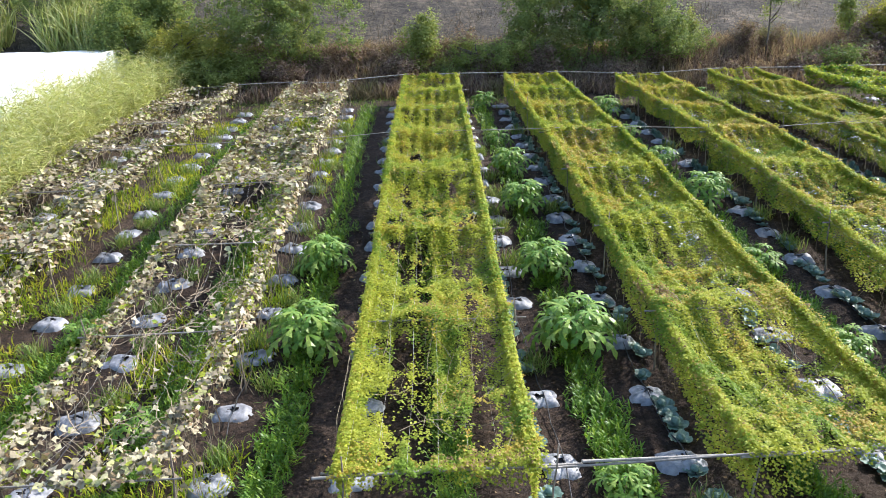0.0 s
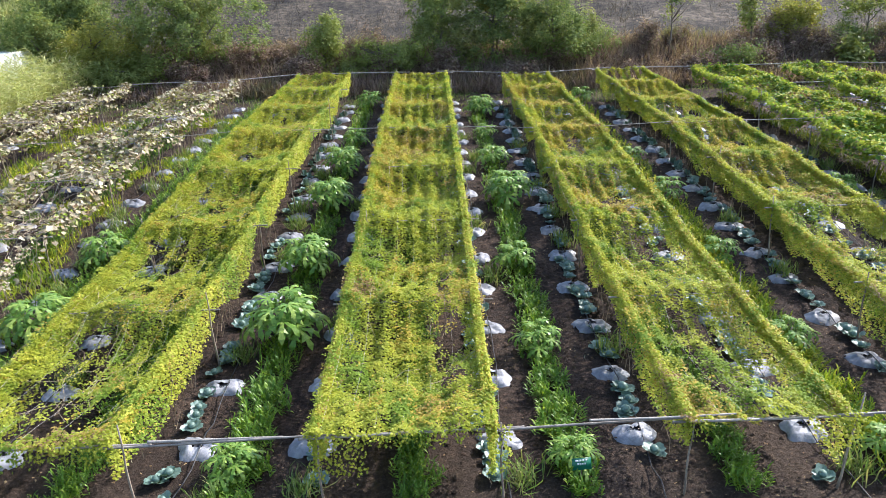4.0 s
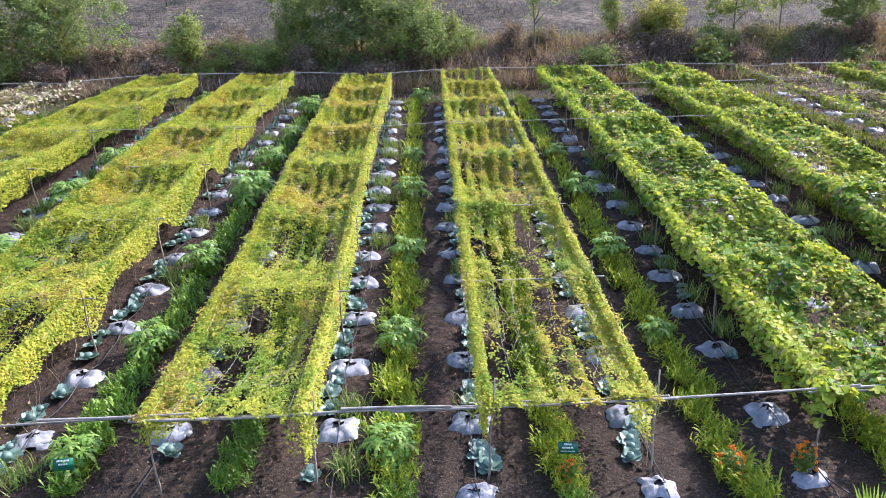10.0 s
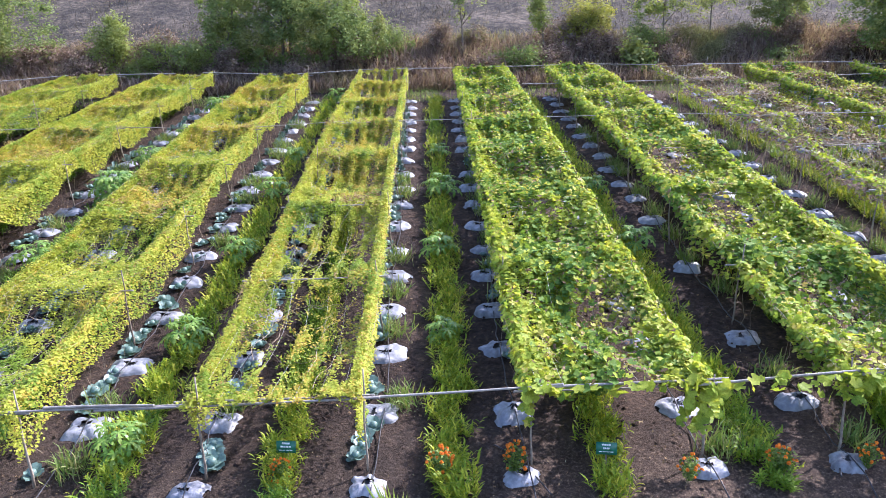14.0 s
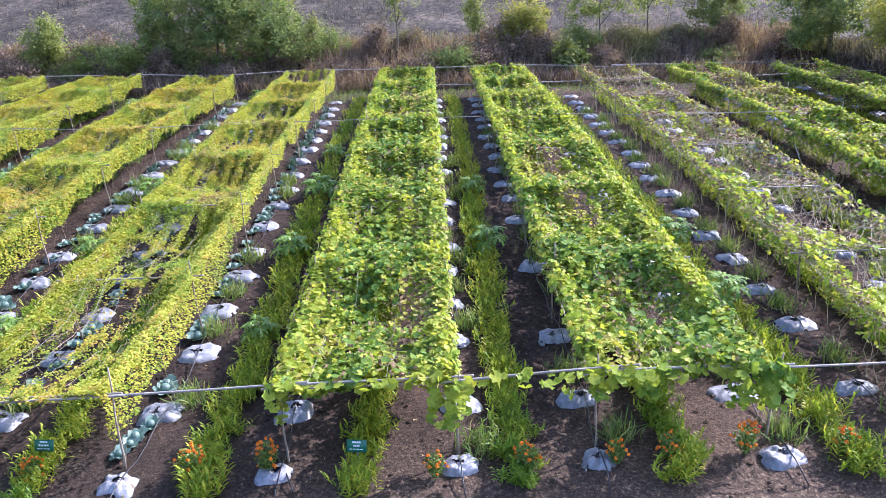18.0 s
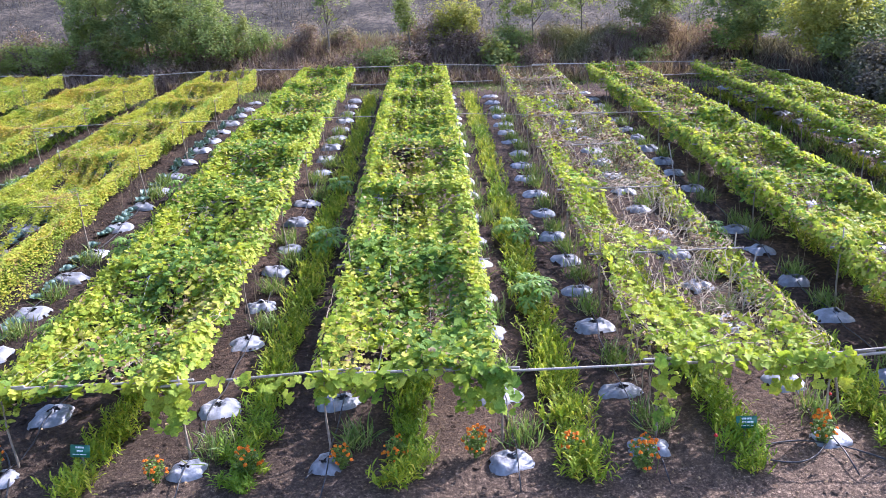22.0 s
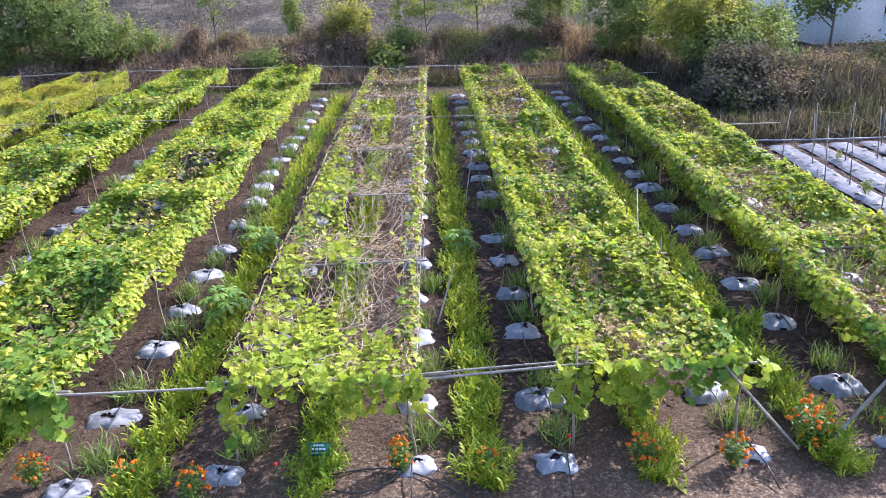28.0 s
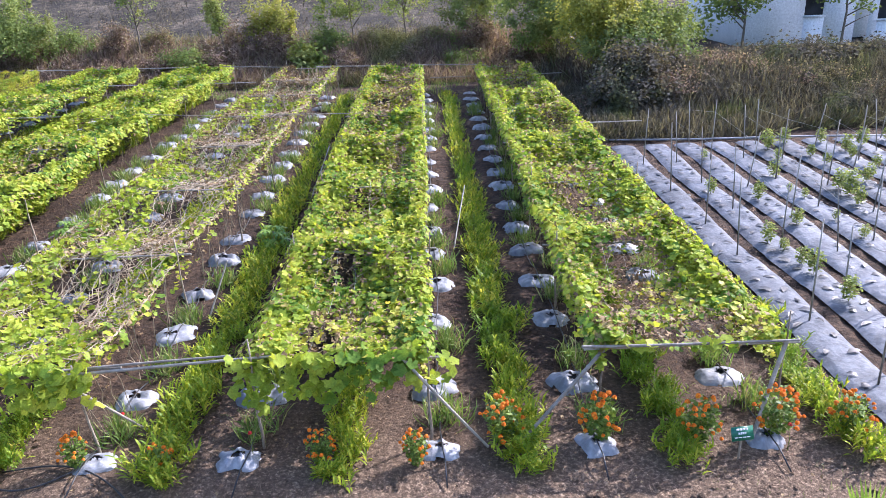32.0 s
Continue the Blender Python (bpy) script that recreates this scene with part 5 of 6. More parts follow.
def build_poles():
    rng = np.random.default_rng(88)
    lab = "weathered grey bamboo pole tied across the trellis fronts"
    z = TOP - 0.02
    spans = [(-3.3, -0.3, 0, 0), (-0.9, 1.9, 0, 0.05), (-0.3, 1.3, 0.05, 0.04), (1.5, 4.2, 0.0, 0.03), (3.9, 6.3, 0.02, 0.06), (5.0, 6.8, 0.1, 0.05), (6.2, 8.4, 0.05, 0), (8.0, 10.6, 0.03, 0.03),
             (9.2, 12.6, 0.0, 0.04), (12.2, 14.8, 0.02, 0.10), (8.6, 9.9, 0.07, 0.05), (14.4, 16.8, 0.06, 0.07), (16.3, 18.8, 0.03, 0.12), (18.4, 20.7, 0.08, 0.04), (20.2, 23.0, 0.03, 0.01), (22.4, 25.0, 0.02, 0.02),
             (24.4, 26.7, 0.0, 0.10), (24.5, 26.2, 0.05, 0.12)]
    for x0, x1, za, zb in spans:
        y = FRONT - 0.05 + rng.uniform(-0.02, 0.02)
        lay_pole((x0, y, z + za - 0.03), (x1, y + rng.uniform(-0.03, 0.08), z + zb - 0.03), rng.uniform(0.014, 0.019), rng, lab)
    for i in range(len(TRELLISES) - 1):
        xa, xb = TRELLISES[i][1], TRELLISES[i + 1][0]
        ya, yb = bays_of(TRELLISES[i][2])[4], bays_of(TRELLISES[i + 1][2])[4]
        if i < 9:
            lay_pole((xa - 0.4, ya, TOP + float(ground_z(xa, ya)) + 0.03), (xb + 0.4, yb, TOP + float(ground_z(xb, yb)) + 0.03), 0.010, rng, "thin bamboo pole tying two trellises together")
        ya, yb = TRELLISES[i][2], TRELLISES[i + 1][2]
        lay_pole((xa - 0.5, ya - 0.05, TOP + float(ground_z(xa, ya)) + 0.05), (xb + 0.6, yb - 0.05, TOP + float(ground_z(xb, yb)) + 0.05), 0.02, rng, "weathered bamboo pole across the back of the trellises")
    for xa, xb in ((16.8, 18.2), (20.7, 22.2), (28.7, 30.2), (32.5, 33.6)):
        y = 28.0
        lay_pole((xa, y, TOP + float(ground_z(xa, y)) - 0.1), (xb, y, TOP + float(ground_z(xb, y)) - 0.1), 0.016, rng, "thin bamboo pole tying two trellises together")
    lay_pole((30.08, 7.13, 1.19), (32.45, 7.08, 1.17), 0.017, rng, "weathered grey bamboo pole tied across the trellis fronts")
    # slanting braces at the last trellis ends
    lay_pole((30.36, 7.25, 1.1), (29.35, 6.95, 0.05), 0.022, rng, "slanting wooden brace at a trellis corner", "brace")
    lay_pole((28.1, 7.1, 1.15), (29.0, 6.9, 0.1), 0.017, rng, "slanting wooden brace at a trellis corner", "brace")
    lay_pole((24.5, 7.1, 0.95), (24.95, 7.6, 0.05), 0.016, rng, "slanting wooden brace at a trellis corner", "brace")
    lay_pole((32.33, 7.1, 1.16), (31.95, 6.85, 0.03), 0.024, rng, "slanting wooden post at a trellis corner", "brace")
    for x, y0, y1 in ((24.9, 10.6, 11.0), (28.9, 13.2, 14.6), (25.7, 16.6, 18.4)):
        g = float(ground_z(x, y0))
        lay_pole((x, y0, g + 0.02), (x + 0.3, y1, g + 0.85), 0.014, rng, "loose stick leaning among the rows", "stick")


build_poles()


# ---- cabbages ----
def cup_leaf(length, width, curl, ruffle, seed):
    """A broad cupped leaf from its base outwards along +y."""
    n = 6
    s, u = np.linspace(0, 1, n), np.linspace(-1, 1, 5)
    U, S = np.meshgrid(u, s)
    W = width * np.sin(np.clip(0.22 + 0.78 * S, 0, 1) ** 0.8 * math.pi * 0.86) ** 0.7
    X = U * W
    Y = length * (S ** 0.95)
    Z = curl * S ** 1.3 * length + 0.22 * np.abs(U) ** 2 * W + ruffle * (vnoise(U * 3 + seed, S * 3, 91, 2) - 0.5) * (0.4 + S) - 0.25 * length * np.clip(S - 0.75, 0, 1)
    i = np.arange(n - 1)[:, None] * 5 + np.arange(4)[None]
    return np.stack([X, Y, Z], -1).reshape(-1, 3), np.stack([i, i + 1, i + 6, i + 5], -1).reshape(-1, 4)


def build_cabbages():
    rng = np.random.default_rng(91)
    outer = [mesh_of("outer_leaf", *cup_leaf(0.16, 0.085, c, 0.05, k), M_CABBAGE, True) for k, c in enumerate((0.25, 0.42, 0.6))]
    heads = []
    for k in range(2):
        n, m = 12, 7
        lon, lat = np.linspace(0, 2 * math.pi, n, endpoint=False), np.linspace(0.12, math.pi - 0.5, m)
        LO, LA = np.meshgrid(lon, lat)
        r = 0.062 * (1 + 0.10 * np.abs(np.sin(LO * 2.5 + LA * 2 + k)) + 0.10 * (vnoise(LO * 2, LA * 3, 95 + k, 2) - 0.5))
        v = np.stack([r * np.sin(LA) * np.cos(LO), r * np.sin(LA) * np.sin(LO), 0.075 + 0.85 * r * np.cos(LA)], -1).reshape(-1, 3)
        i, j = np.arange(m - 1)[:, None] * n, np.arange(n)[None]
        f = np.stack([i + j, i + n + j, i + n + (j + 1) % n, i + (j + 1) % n], -1).reshape(-1, 4)
        v, f = np.concatenate([v, [(0, 0, 0.13)]]), np.concatenate([f, [(m * n, q, (q + 1) % n, (q + 1) % n) for q in range(n)]])
        me = bpy.data.meshes.new("head")
        me.from_pydata(v.tolist(), [], [tuple(dict.fromkeys(q)) for q in f.tolist()])
        me.polygons.foreach_set("use_smooth", np.ones(len(me.polygons), bool))
        me.materials.append(M_CABBAGE)
        heads.append(me)
    proto = []
    for k in range(4):
        c = tagged(new("cabbage"), "blue-green cabbage with spreading outer leaves in dark soil", "cabbage", "cabbages along the film rows")
        attach("head", heads[k % 2], c)
        for j in range(7):
            o = attach("outer_leaf", outer[rng.integers(3)], c)
            o.matrix_basis = pose(0, 0, 0.015, rng.uniform(-14, 8), rng.uniform(-8, 8), j * 51.4 + rng.uniform(-14, 14)) @ Matrix.Scale(rng.uniform(0.85, 1.15), 4)
        proto.append(c)
    used, far = 0, []
    cols = [(-0.5, 1.0), (1.55, 1.0), (3.86, 1.0), (6.02, 1.05), (8.15, 0.95), (10.3, 0.95), (12.3, 1.0), (14.42, 0.8)]
    for x, size in cols:
        for j in range(16):
            for q in (0.30, 0.48, 0.66, 0.84):
                y = film_y(x, j) + (film_y(x, j + 1) - film_y(x, j)) * q + rng.normal(0, 0.05)
                if y > 30.5 or rng.random() < 0.16 or (x > 14 and rng.random() < 0.6):
                    continue
                px = x + rng.normal(0, 0.06)
                s = size * rng.uniform(0.72, 1.15)
                m = pose(px, y, float(ground_z(px, y)) + 0.02, rng.normal(0, 5), rng.normal(0, 5), rng.uniform(0, 360))
                k = rng.integers(4)
                if y < 19.5:
                    c = proto[k] if used < 4 and k == used else copy_thing(proto[k], m)
                    c.matrix_basis = m @ Matrix.Scale(s, 4)
                    used += c is proto[k]
                else:
                    far.append((m, s))
    bits = []
    for m, s in far:
        for j in range(9):
            v, f = cup_leaf(0.15, 0.085, 0.3 if j < 6 else 1.0, 0.05, j)
            r = np.array((m @ pose(0, 0, 0.02, 5 if j < 6 else 30, 0, j * 62 + rng.uniform(-15, 15))).to_3x3())
            bits.append((v @ r.T * s + np.array(m.translation), f))
    tagged(attach("cabbage_row", mesh_of("cabbage_row", *joined(bits), M_CABBAGE, True)), "far rows of blue-green cabbages in dark soil", "cabbage", kind="stuff")
    for c in proto[used:]:
        c.matrix_basis = pose(1.6, 8.0 + 0.1, 0.02)


build_cabbages()


# ---- papaya plants ----
def papaya_leaf():
    """A deeply cut palmate leaf at the end of its stalk, stalk along +y from the origin."""
    bits = []
    stalk = tube([(0, 0, 0), (0, 0.12, 0.09), (0, 0.26, 0.13)], 0.008, 0.005, 4, False)
    for j, a in enumerate(np.linspace(-135, 135, 7)):
        L = 0.29 - 0.12 * abs(a) / 140
        tip = [(-0.012, 0, 0), (0.012, 0, 0), (0.022, L * 0.40, 0.015), (0.062, L * 0.62, -0.02), (0.020, L * 0.62, 0.01), (0.034, L * 0.85, -0.03), (0, L, -0.09),
               (-0.034, L * 0.85, -0.03), (-0.020, L * 0.62, 0.01), (-0.062, L * 0.62, -0.02), (-0.022, L * 0.40, 0.015)]
        fs = [(0, 1, 2, 10), (10, 2, 4, 8), (2, 3, 4, 4), (10, 8, 9, 9), (8, 4, 5, 7), (7, 5, 6, 6)]
        r = np.array((pose(0, 0, 0, -16) @ pose(0, 0, 0, 0, 0, -a) @ pose(0, 0, 0, -10 + 5 * (j % 2))).to_3x3())
        bits.append((np.array(tip) @ r.T + (0, 0.26, 0.13), np.array(fs)))
    v, f = joined([stalk] + bits)
    me = bpy.data.meshes.new("leaf")
    me.from_pydata(v.tolist(), [], [tuple(dict.fromkeys(q)) for q in f.tolist()])
    me.materials.append(M_PAPAYA)
    return me


def build_papayas():
    rng = np.random.default_rng(17)
    leaf = papaya_leaf()
    places = [(0.5, 11.4, 1.2), (0.45, 14.3, 1.0), (0.5, 18.0, 1.0), (0.55, 21.0, 0.95), (0.56, 24.3, 0.75), (0.6, 30.5, 0.9), (-4.1, 11.9, 1.1), (-4.1, 15.0, 0.95), (-6.3, 9.6, 0.6), (-8.2, 12.4, 0.6), (5.1, 18.0, 1.05), (4.95, 21.1, 0.85),
              (5.1, 28.5, 1.0), (4.85, 14.1, 0.75), (4.9, 10.8, 0.7), (4.95, 7.75, 0.6), (0.4, 7.8, 0.65), (9.1, 10.6, 0.68), (9.2, 14.1, 0.7), (9.2, 17.9, 0.78), (9.4, 30.6, 0.85), (9.1, 7.7, 0.62), (13.5, 17.6, 0.8), (13.4, 13.95, 0.68),
              (13.4, 10.5, 0.52), (17.5, 13.9, 0.7), (17.4, 17.6, 0.6), (21.4, 13.9, 0.72), (21.4, 11.0, 0.74), (25.4, 13.6, 0.58), (9.2, 21.3, 0.6), (13.5, 21.2, 0.6), (5.0, 24.6, 0.7)]
    for x, y, s in places:
        t = tagged(new("papaya_plant"), "young papaya plant with deeply cut green leaves" if s > 0.85 else "small papaya seedling among ginger leaves", "papaya plant", "papaya plants in the ginger rows")
        t.matrix_world = pose(x, y, float(ground_z(x, y)), 0, 0, rng.uniform(0, 360)) @ Matrix.Diagonal((s * 1.3, s * 1.3, s * 1.05, 1))
        h = 0.62
        v, f = tube([(0, 0, -0.05), (0.01, 0, h * 0.5), (0, 0.01, h)], 0.022, 0.014, 6)
        attach("trunk", mesh_of("trunk", v, f, M_STEM, True), t)
        n = 17 if s > 0.85 else 10
        for j in range(n):
            u = j / (n - 1)
            o = attach("leaf", leaf, t)
            o.matrix_basis = pose(0, 0, 0.30 + (h - 0.30) * u, -14 + 34 * u + rng.uniform(-8, 8), rng.uniform(-12, 12), j * 137.5) @ Matrix.Scale(1.25 - 0.45 * u + rng.uniform(-0.08, 0.08), 4)


build_papayas()


# ---- marigolds and signs ----
def flower_mesh(seed, material):
    """A round head of ruffled petals in three tiers."""
    rng = np.random.default_rng(seed)
    pos, nor, siz = [], [], []
    for tier, (r, z, k, tilt) in enumerate(((0.019, 0.0, 11, 0.9), (0.012, 0.011, 8, 0.55), (0.005, 0.018, 5, 0.2))):
        for j in range(k):
            a = 2 * math.pi * (j + 0.5 * tier) / k + rng.uniform(-0.2, 0.2)
            pos.append((r * math.cos(a), r * math.sin(a), z))
            nor.append((math.sin(tilt) * math.cos(a), math.sin(tilt) * math.sin(a), math.cos(tilt)))
            siz.append(rng.uniform(0.85, 1.15) * 0.027)
    nor = np.array(nor)
    v, f = scatter(SIMPLE, SIMPLE_F, np.array(pos), frames_of(nor, nor * (1, 1, 0) + (1e-3, 0, 0.3)), np.array(siz))
    return mesh_of("flower", v, f, material)


def build_marigolds():
    rng = np.random.default_rng(23)
    heads = [flower_mesh(k, M_ORANGE) for k in range(3)]
    red = flower_mesh(9, M_RED)
    spots = [(11.32, 7.05, 0.8), (13.3, 7.0, 1.0), (14.22, 7.05, 0.95), (16.3, 6.8, 0.8), (17.4, 6.8, 0.95), (18.52, 6.9, 0.8), (19.18, 6.93, 0.85), (20.15, 7.0, 0.95), (21.3, 6.83, 0.9), (22.1, 6.6, 1.05), (24.4, 6.95, 0.95),
             (25.4, 6.8, 0.8), (27.15, 6.8, 1.0), (28.2, 6.75, 0.95), (29.17, 7.05, 1.35), (30.28, 7.0, 1.35), (31.37, 6.85, 1.4), (32.26, 6.95, 1.45), (33.12, 6.92, 1.2)]
    for x, y, s in spots:
        t = tagged(new("marigold"), "marigold bush with many orange flower heads at the row end", "marigold", "marigolds along the headland")
        t.matrix_world = pose(x, y, float(ground_z(x, y)), 0, 0, rng.uniform(0, 360)) @ Matrix.Scale(s, 4)
        n = 420
        d = rng.normal(0, 1, (n, 3))
        d /= np.linalg.norm(d, axis=1)[:, None]
        pos = d * (rng.random(n) ** 0.4)[:, None] * (0.19, 0.19, 0.23) + (0, 0, 0.235)
        pos[:, :2] *= (0.45 + 1.3 * pos[:, 2:3]) * (0.75 + 0.5 * vnoise(np.arctan2(d[:, 1], d[:, 0]) * 1.5, pos[:, 2] * 9, 15)[:, None])
        v, f = scatter(SIMPLE, SIMPLE_F, pos, frames_of(random_dirs(n, rng, 0.8), headings(n, rng)), rng.uniform(0.03, 0.06, n))
        attach("foliage", mesh_of("foliage", v, f, M_MARIGOLD_LEAF), t)["kind"] = "stuff"
        stems = [np.array([(0, 0, -0.03), (0, 0, 0.05), q * (0.55, 0.55, 0.6), q]) for q in d[:9] * (0.15, 0.15, 0.1) + (0, 0, 0.30)]
        for p in stems:
            v, f = tube(p, 0.006, 0.003, 4)
            attach("stem", mesh_of("stem", v, f, M_MARIGOLD_LEAF, True), t)
        for j in range(int(rng.uniform(24, 34) * min(s, 1.25))):
            a, e = rng.uniform(0, 2 * math.pi), rng.uniform(-0.45, 1.3)
            wide, up = 0.17 * rng.uniform(0.75, 1.15), 0.25 + 0.22 * math.sin(e) * rng.uniform(0.85, 1.2)
            q = Vector((wide * math.cos(e) * math.cos(a), wide * math.cos(e) * math.sin(a), up))
            o = attach("flower", heads[rng.integers(3)], t)
            o.matrix_basis = pose(*q, rng.uniform(-25, 25) + 25 * math.sin(-a), 25 * math.cos(a), rng.uniform(0, 360)) @ Matrix.Scale(rng.uniform(0.75, 1.15) / s ** 0.4, 4)
    for x, y in ((20.33, 7.05), (22.25, 6.55), (24.75, 7.5), (23.0, 6.75), (32.3, 6.7), (26.35, 7.0)):
        t = tagged(new("red_flower"), "small red flower on a thin stem by the row end", "flower", "red flowers along the headland")
        t.location = (x, y, float(ground_z(x, y)))
        v, f = tube([(0, 0, -0.02), (0.01, 0, 0.16), (0.0, 0.02, 0.34)], 0.005, 0.003, 4)
        attach("stem", mesh_of("stem", v, f, M_MARIGOLD_LEAF, True), t)
        attach("flower", red, t).location = (0, 0.02, 0.34)


build_marigolds()


def build_signs():
    rng = np.random.default_rng(31)
    for x, y, turn, bars in ((4.98, 7.45, 4, (0.7, 0.5)), (11.36, 7.35, -6, (0.45, 0.62, 0.8)), (15.34, 7.05, -8, (0.5, 0.35, 0.8)), (23.46, 7.0, -3, (0.55, 0.75, 0.8)), (31.72, 6.6, 6, (0.6, 0.4, 0.8))):
        t = tagged(new("plant_sign"), "small green plant label board with white lettering on a stake", "sign", "plant signs along the headland")
        t.matrix_world = pose(x, y, float(ground_z(x, y)), 0, 0, turn)
        v, f = box((-0.012, 0.0, -0.12), (0.012, 0.012, 0.36))
        attach("stake", mesh_of("stake", v, f, M_TWIG), t)
        tip = np.array(pose(0, 0, 0.34, -22, 0, 0))
        v, f = box((-0.125, -0.012, -0.075), (0.125, -0.004, 0.075))
        board = attach("board", mesh_of("board", v @ tip[:3, :3].T + tip[:3, 3], f, M_GREEN), t)
        for k, w in enumerate(bars):
            z = 0.045 - 0.043 * k
            hgt = 0.011 if k < 2 else 0.005
            for c in range(4):
                a = -0.115 * w + 0.23 * w * c / 4
                v, f = box((a, -0.0155, z - hgt), (a + 0.23 * w / 4 * 0.8, -0.0125, z + hgt))
                attach("lettering", mesh_of("lettering", v @ tip[:3, :3].T + tip[:3, 3], f, M_WHITE), board, "white bar of writing")


build_signs()


# ---- drip lines, weeds, litter ----
def build_drip_lines():
    rng = np.random.default_rng(43)
    for x in FILM_ROWS:
        y = np.arange(6.3, 30.5, 0.35)
        px = x + 0.05 + 0.05 * np.sin(y * 0.9 + x) + rng.normal(0, 0.012, len(y))
        spots = np.array([film_y(x, j) for j in range(19)])
        near_film = np.min(np.abs(y[:, None] - spots[None]), 1) < 0.36
        p = np.stack([px, y, ground_z(px, y) + 0.045 + 0.07 * near_film], 1)
        v, f = tube(p, 0.009, 0.009, 5)
        tagged(attach("drip_line", mesh_of("drip_line", v, f, M_BLACK, True)), "thin black drip irrigation pipe along the row", "pipe", "drip pipes")
    s = np.linspace(0, 1, 24)
    for a, b, bow in (((23.6, 6.9), (25.3, 6.2), 0.35), ((23.5, 6.7), (24.6, 7.1), -0.3), ((14.0, 7.6), (14.6, 6.6), 0.15), ((18.45, 7.3), (18.1, 6.7), 0.1)):
        px, py = a[0] + (b[0] - a[0]) * s, a[1] + (b[1] - a[1]) * s + bow * np.sin(s * math.pi)
        v, f = tube(np.stack([px, py, ground_z(px, py) + 0.05], 1), 0.011, 0.011, 5)
        tagged(attach("drip_line", mesh_of("drip_line", v, f, M_BLACK, True)), "loose loop of black drip pipe on the soil", "pipe", "drip pipes")


build_drip_lines()


def build_weeds():
    rng = np.random.default_rng(47)
    grass_patch(75000, (-11.8, -4.6), (7.0, 31), 0.22, M_GINGER, "green_weeds", "low green weeds growing under the dried vines", rng, lambda x, y: np.clip(vnoise(x * 1.2, y * 0.7, 58) * 7 - 3.6, 0, 1) * np.where(x > -7.3, 1, 0.7), 3.6, 1.0, (ARCH, ARCH_F))
    tx, ty = [], []
    for c in FILM_ROWS:
        for j in range(15):
            if rng.random() < (0.85 if c > 13 or c < -2 else 0.3):
                tx.append(c + rng.normal(0.16, 0.12))
                ty.append(film_y(c, j) + 0.30 + rng.exponential(0.22))
    m = 120
    tx, ty = np.array(tx), np.array(ty)
    x = (tx[:, None] + rng.normal(0, 0.11, (len(tx), m))).ravel()
    y = (ty[:, None] + rng.normal(0, 0.13, (len(tx), m))).ravel()
    n = len(x)
    head = headings(n, rng) * np.abs(rng.normal(0, 0.7, n))[:, None]
    head[:, 2] = 1.0
    L = rng.uniform(0.14, 0.42, n)
    v, f = scatter(ARCH, ARCH_F, np.stack([x, y, ground_z(x, y)], 1), frames_of(np.cross(np.cross(head, headings(n, rng)), head), head), np.stack([L * 2.0, L, L], 1))
    tagged(attach("row_weeds", mesh_of("row_weeds", v, f, M_WEED)), "tufts of thin grassy weeds beside the film squares", "grass", kind="stuff")
    grass_patch(90000, (-12, 33.4), (5.0, 31), 0.06, M_DRY_LEAF, "straw_litter", "scattered straw and dead leaves on the soil", rng, lambda x, y: 0.22 + 0.9 * np.exp(-((y - 6.0) / 1.1) ** 2) * vnoise(x * 0.8, y * 0.8, 56), 8.0, 3.0)
    grass_patch(5000, (27, 34.5), (4.6, 6.4), 0.10, M_WEED, "headland_grass", "short green grass patch on the headland", rng, lambda x, y: np.clip(vnoise(x * 0.6, y * 0.9, 57) * 3 - 1.4, 0, 1), 1.5, 0.6)
    grass_patch(26000, (-12, 33), (30.6, 34.6), 0.22, M_WEED, "back_weeds", "low green weeds along the back of the field", rng, lambda x, y: np.clip(vnoise(x * 0.7, y * 0.9, 64) * 4 - 1.5, 0.05, 1), 2.6, 0.9, (ARCH, ARCH_F))
    n = 26000
    x, y = rng.uniform(-12, 34, n), 5.2 + 26 * rng.random(n) ** 1.5
    pos = np.stack([x, y, ground_z(x, y) + 0.015], 1)
    lump = np.array([(0, 0, 0.6), (0.8, 0, 0), (0.2, 0.75, 0.05), (-0.65, 0.45, 0), (-0.6, -0.5, 0.08), (0.3, -0.8, 0)])
    v, f = scatter(lump, np.array([(0, 1, 2), (0, 2, 3), (0, 3, 4), (0, 4, 5), (0, 5, 1)]), pos, frames_of(random_dirs(n, rng, 0.3), headings(n, rng)), 0.012 + 0.05 * rng.random(n) ** 3)
    tagged(attach("soil_clods", mesh_of("soil_clods", v, f, M_SOIL)), "loose clods of dark soil", "soil", kind="stuff")
    n = 15000
    x, y = rng.uniform(-12, 34, n), 5.2 + 26 * rng.random(n) ** 1.5
    keep = rng.random(n) < 0.25 + 0.75 * vnoise(x * 1.1, y * 0.8, 59)
    x, y = x[keep], y[keep]
    n = len(x)
    pos = np.stack([x, y, ground_z(x, y) + 0.03], 1)
    v, f = scatter(CRUMPLED, CRUMPLED_F, pos, frames_of(random_dirs(n, rng, 0.5), headings(n, rng)), 0.02 + 0.05 * rng.random(n) ** 2)
    tagged(attach("leaf_litter", mesh_of("leaf_litter", v, f, M_BROWN_LEAF)), "dead brown leaves scattered on the soil", "leaf litter", kind="stuff")


build_weeds()


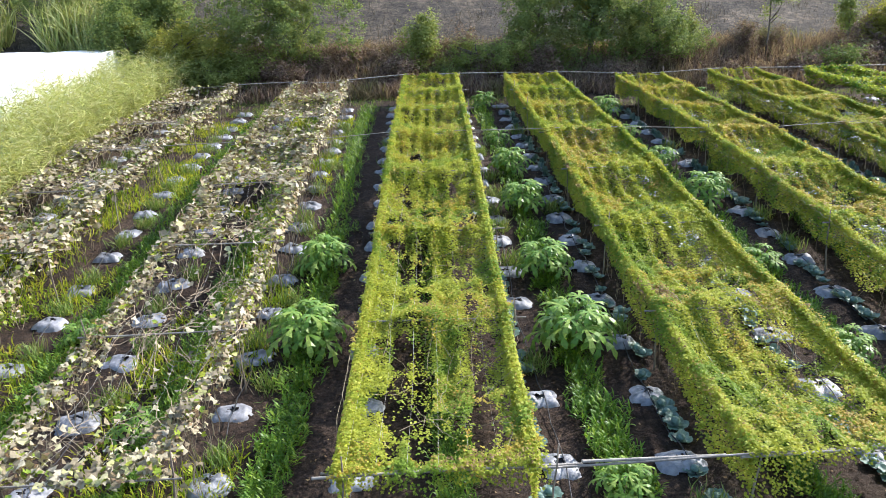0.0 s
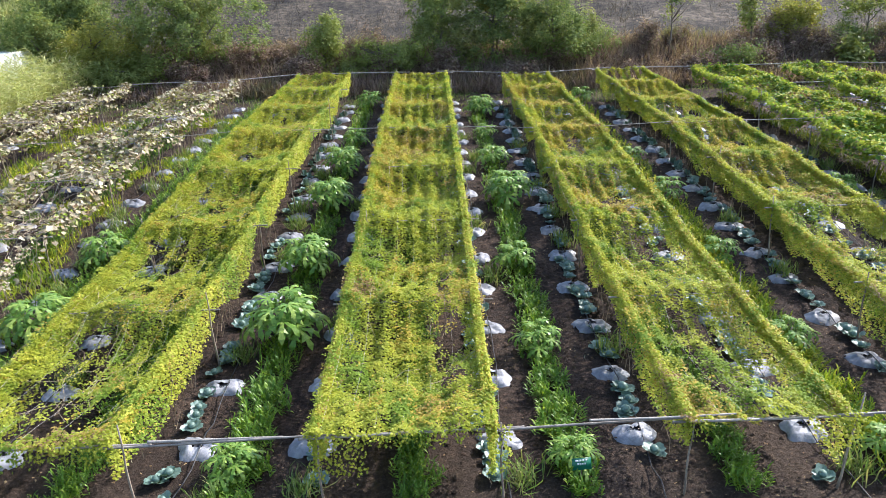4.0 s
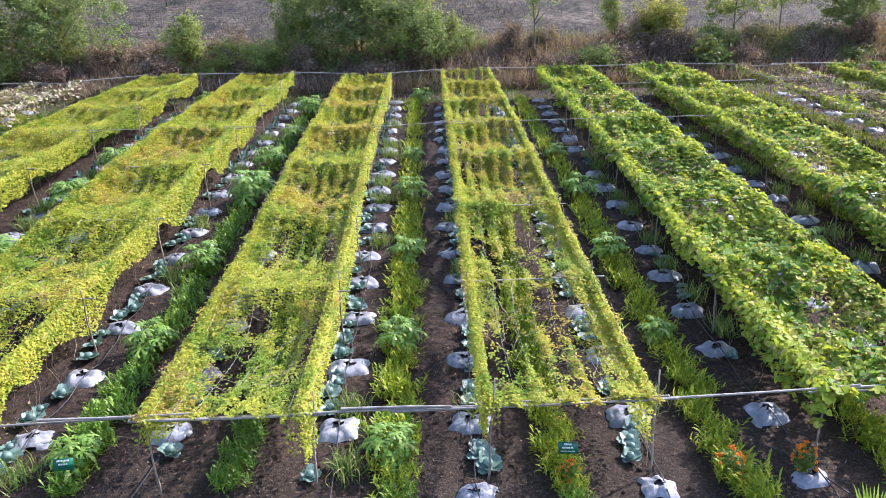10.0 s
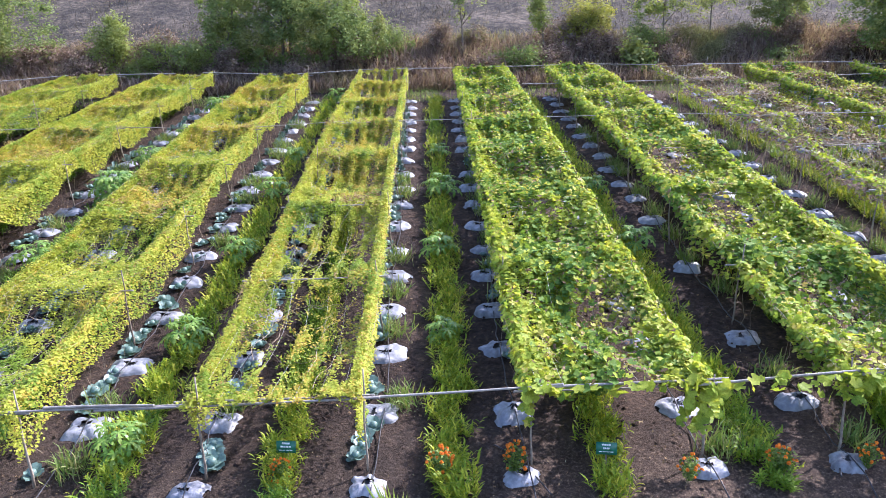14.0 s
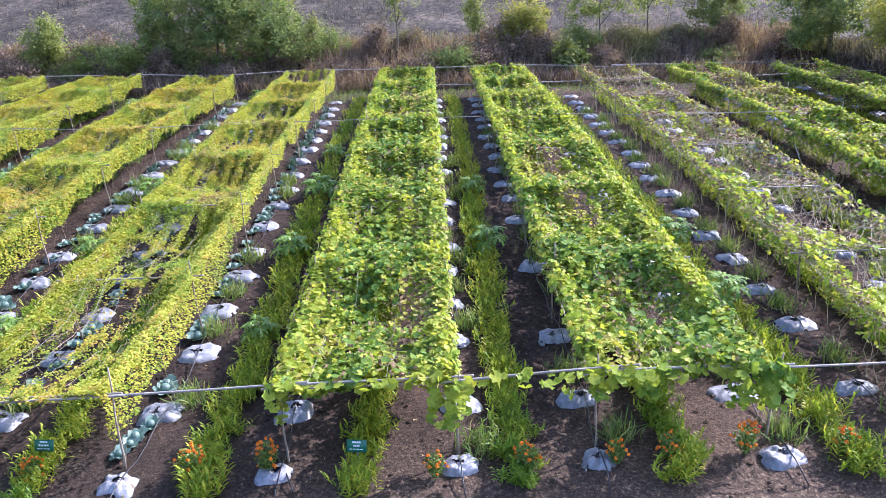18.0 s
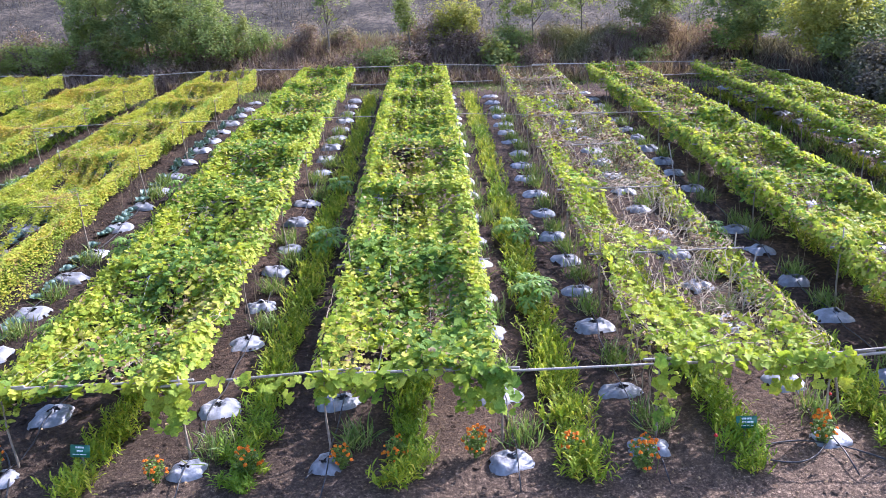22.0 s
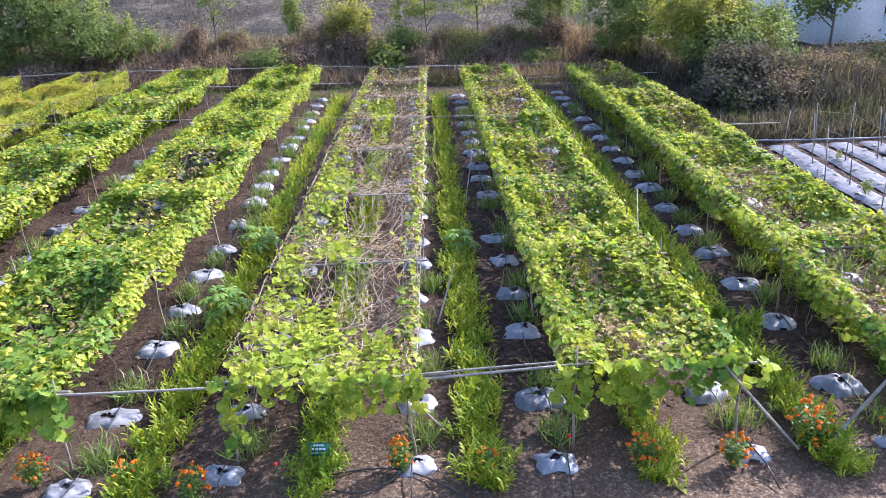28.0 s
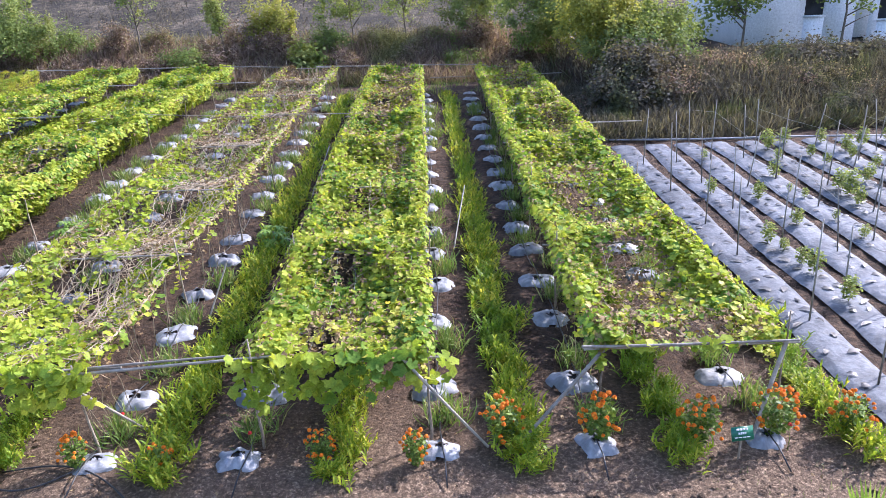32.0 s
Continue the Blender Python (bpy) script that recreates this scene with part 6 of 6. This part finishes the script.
# ---- side field: stakes, wires, tomato plants, pipe ----
def build_side_field():
    rng = np.random.default_rng(67)
    leafy = []
    for k in range(3):
        n = 260
        d = rng.normal(0, 1, (n, 3))
        d /= np.linalg.norm(d, axis=1)[:, None]
        pos = d * (rng.random(n) ** 0.45)[:, None] * (0.20, 0.20, 0.30) + (0, 0, 0.32)
        v, f = scatter(SIMPLE, SIMPLE_F, pos, frames_of(random_dirs(n, rng, 0.7), headings(n, rng)), rng.uniform(0.05, 0.10, n))
        leafy.append(mesh_of("foliage", v, f, M_TREE_MID))
    v, f = tube([(0, 0, -0.03), (0.01, 0, 0.3), (0, 0.02, 0.55)], 0.008, 0.004, 4)
    stem = mesh_of("stem", v, f, M_WEED, True)
    for b in range(13):
        x = 33.95 + 0.90 * b
        tops = []
        for j in range(7):
            y = 7.9 + 2.05 * j + rng.normal(0, 0.15) + 0.5 * (b % 2)
            if y > 20.4:
                continue
            g = float(ground_z(x, y))
            lean = rng.normal(0, 0.09, 2)
            h = rng.uniform(1.2, 1.6)
            p = [(0, 0, -0.1), (lean[0] * 0.5, lean[1] * 0.5, h * 0.5), (lean[0], lean[1], h)]
            v, f = tube(p, 0.015, 0.011, 5)
            ob = tagged(attach("bamboo_stake", mesh_of("bamboo_stake", v, f, M_BAMBOO, True)), "thin bamboo stake standing in a film bed", "stake", "stakes of the side field")
            ob.location = (x + 0.03, y, g + 0.06)
            tops.append((x + 0.03 + lean[0] * 0.8, y + lean[1] * 0.8, g + 0.06 + h * 0.8))
        if len(tops) > 2 and b > 0:
            v, f = tube(tops, 0.003, 0.003, 3, False)
            tagged(attach("support_wire", mesh_of("support_wire", v, f, M_STRING)), "thin wire strung along the stakes", "wire", "wires of the side field")
        for j in range(26):
            y = 7.2 + 0.5 * j + rng.normal(0, 0.08)
            if b == 0 or rng.random() < (0.72 if b < 3 else 0.5):
                continue
            t = tagged(new("tomato_plant"), "young tomato plant growing through silver film", "tomato plant", "tomato plants of the side field")
            s = rng.uniform(0.35, 0.75) if b < 4 else rng.uniform(0.5, 1.1)
            t.matrix_world = pose(x + rng.normal(0, 0.07), y, float(ground_z(x, y)) + 0.08, 0, 0, rng.uniform(0, 360)) @ Matrix.Diagonal((s * 1.1, s * 1.1, s, 1))
            attach("stem", stem, t)
            attach("foliage", leafy[rng.integers(3)], t)["kind"] = "stuff"
    xs = np.linspace(33.7, 46.5, 30)
    ys = 21.0 - 0.085 * (xs - 33.7) + 0.05 * np.sin(xs)
    v, f = tube(np.stack([xs, ys, ground_z(xs, ys) + 0.07], 1), 0.03, 0.03, 8)
    tagged(attach("irrigation_pipe", mesh_of("irrigation_pipe", v, f, M_PLASTIC, True)), "grey irrigation pipe lying behind the film beds", "pipe")
    lay_pole((32.6, 18.6, 1.25), (33.9, 18.4, 1.3), 0.016, rng, "bamboo pole end jutting from the trellis")


build_side_field()


# ---- fan palms on the near headland ----
def build_palms():
    rng = np.random.default_rng(71)
    for x, y, top in ((13.0, 3.95, 2.5), (23.85, 2.75, 3.24), (31.15, 3.6, 2.15)):
        t = tagged(new("fan_palm"), "young fan palm with stiff pleated leaves", "palm", "palms on the headland")
        g = float(ground_z(x, y))
        crown = top - g - 1.0
        t.location = (x, y, g)
        v, f = tube([(0, 0, -0.1), (0.02, 0, crown * 0.5), (0, 0, crown + 0.05)], 0.09, 0.07, 8)
        attach("trunk", mesh_of("trunk", v, f, M_BARK, True), t)
        for j in range(7):
            up = 84 if j == 0 else rng.uniform(-35, 0)
            L = 0.36 if j == 0 else 0.3
            bits = []
            stalk = np.array([(0, 0, 0), (0, L * 0.5, 0), (0, L + 0.12, 0)])
            v0, f0 = tube(stalk, 0.012, 0.008, 4, False)
            for a in np.linspace(-50, 50, 17) * (0.42 if j == 0 else 1):
                r = np.array(pose(0, 0, 0, rng.uniform(-4, 4), 0, -a).to_3x3())
                q = np.array([(-0.012, 0, 0), (0.012, 0, 0), (0.016, 0.34, 0.02), (0, 0.60 - 0.0012 * abs(a), 0.0), (-0.016, 0.34, 0.02)])
                bits.append((q @ r.T + (0, L + 0.1, 0), np.array([(0, 1, 2, 4), (4, 2, 3, 3)])))
            v1, f1 = joined([(v0, f0)] + bits)
            me = bpy.data.meshes.new("frond")
            me.from_pydata(v1.tolist(), [], [tuple(dict.fromkeys(q)) for q in f1.tolist()])
            me.materials.append(M_WEED)
            attach("frond", me, t).matrix_basis = pose(0, 0, crown, up, 0, (150 if j == 0 else j * 60 + rng.uniform(-20, 20)))


build_palms()
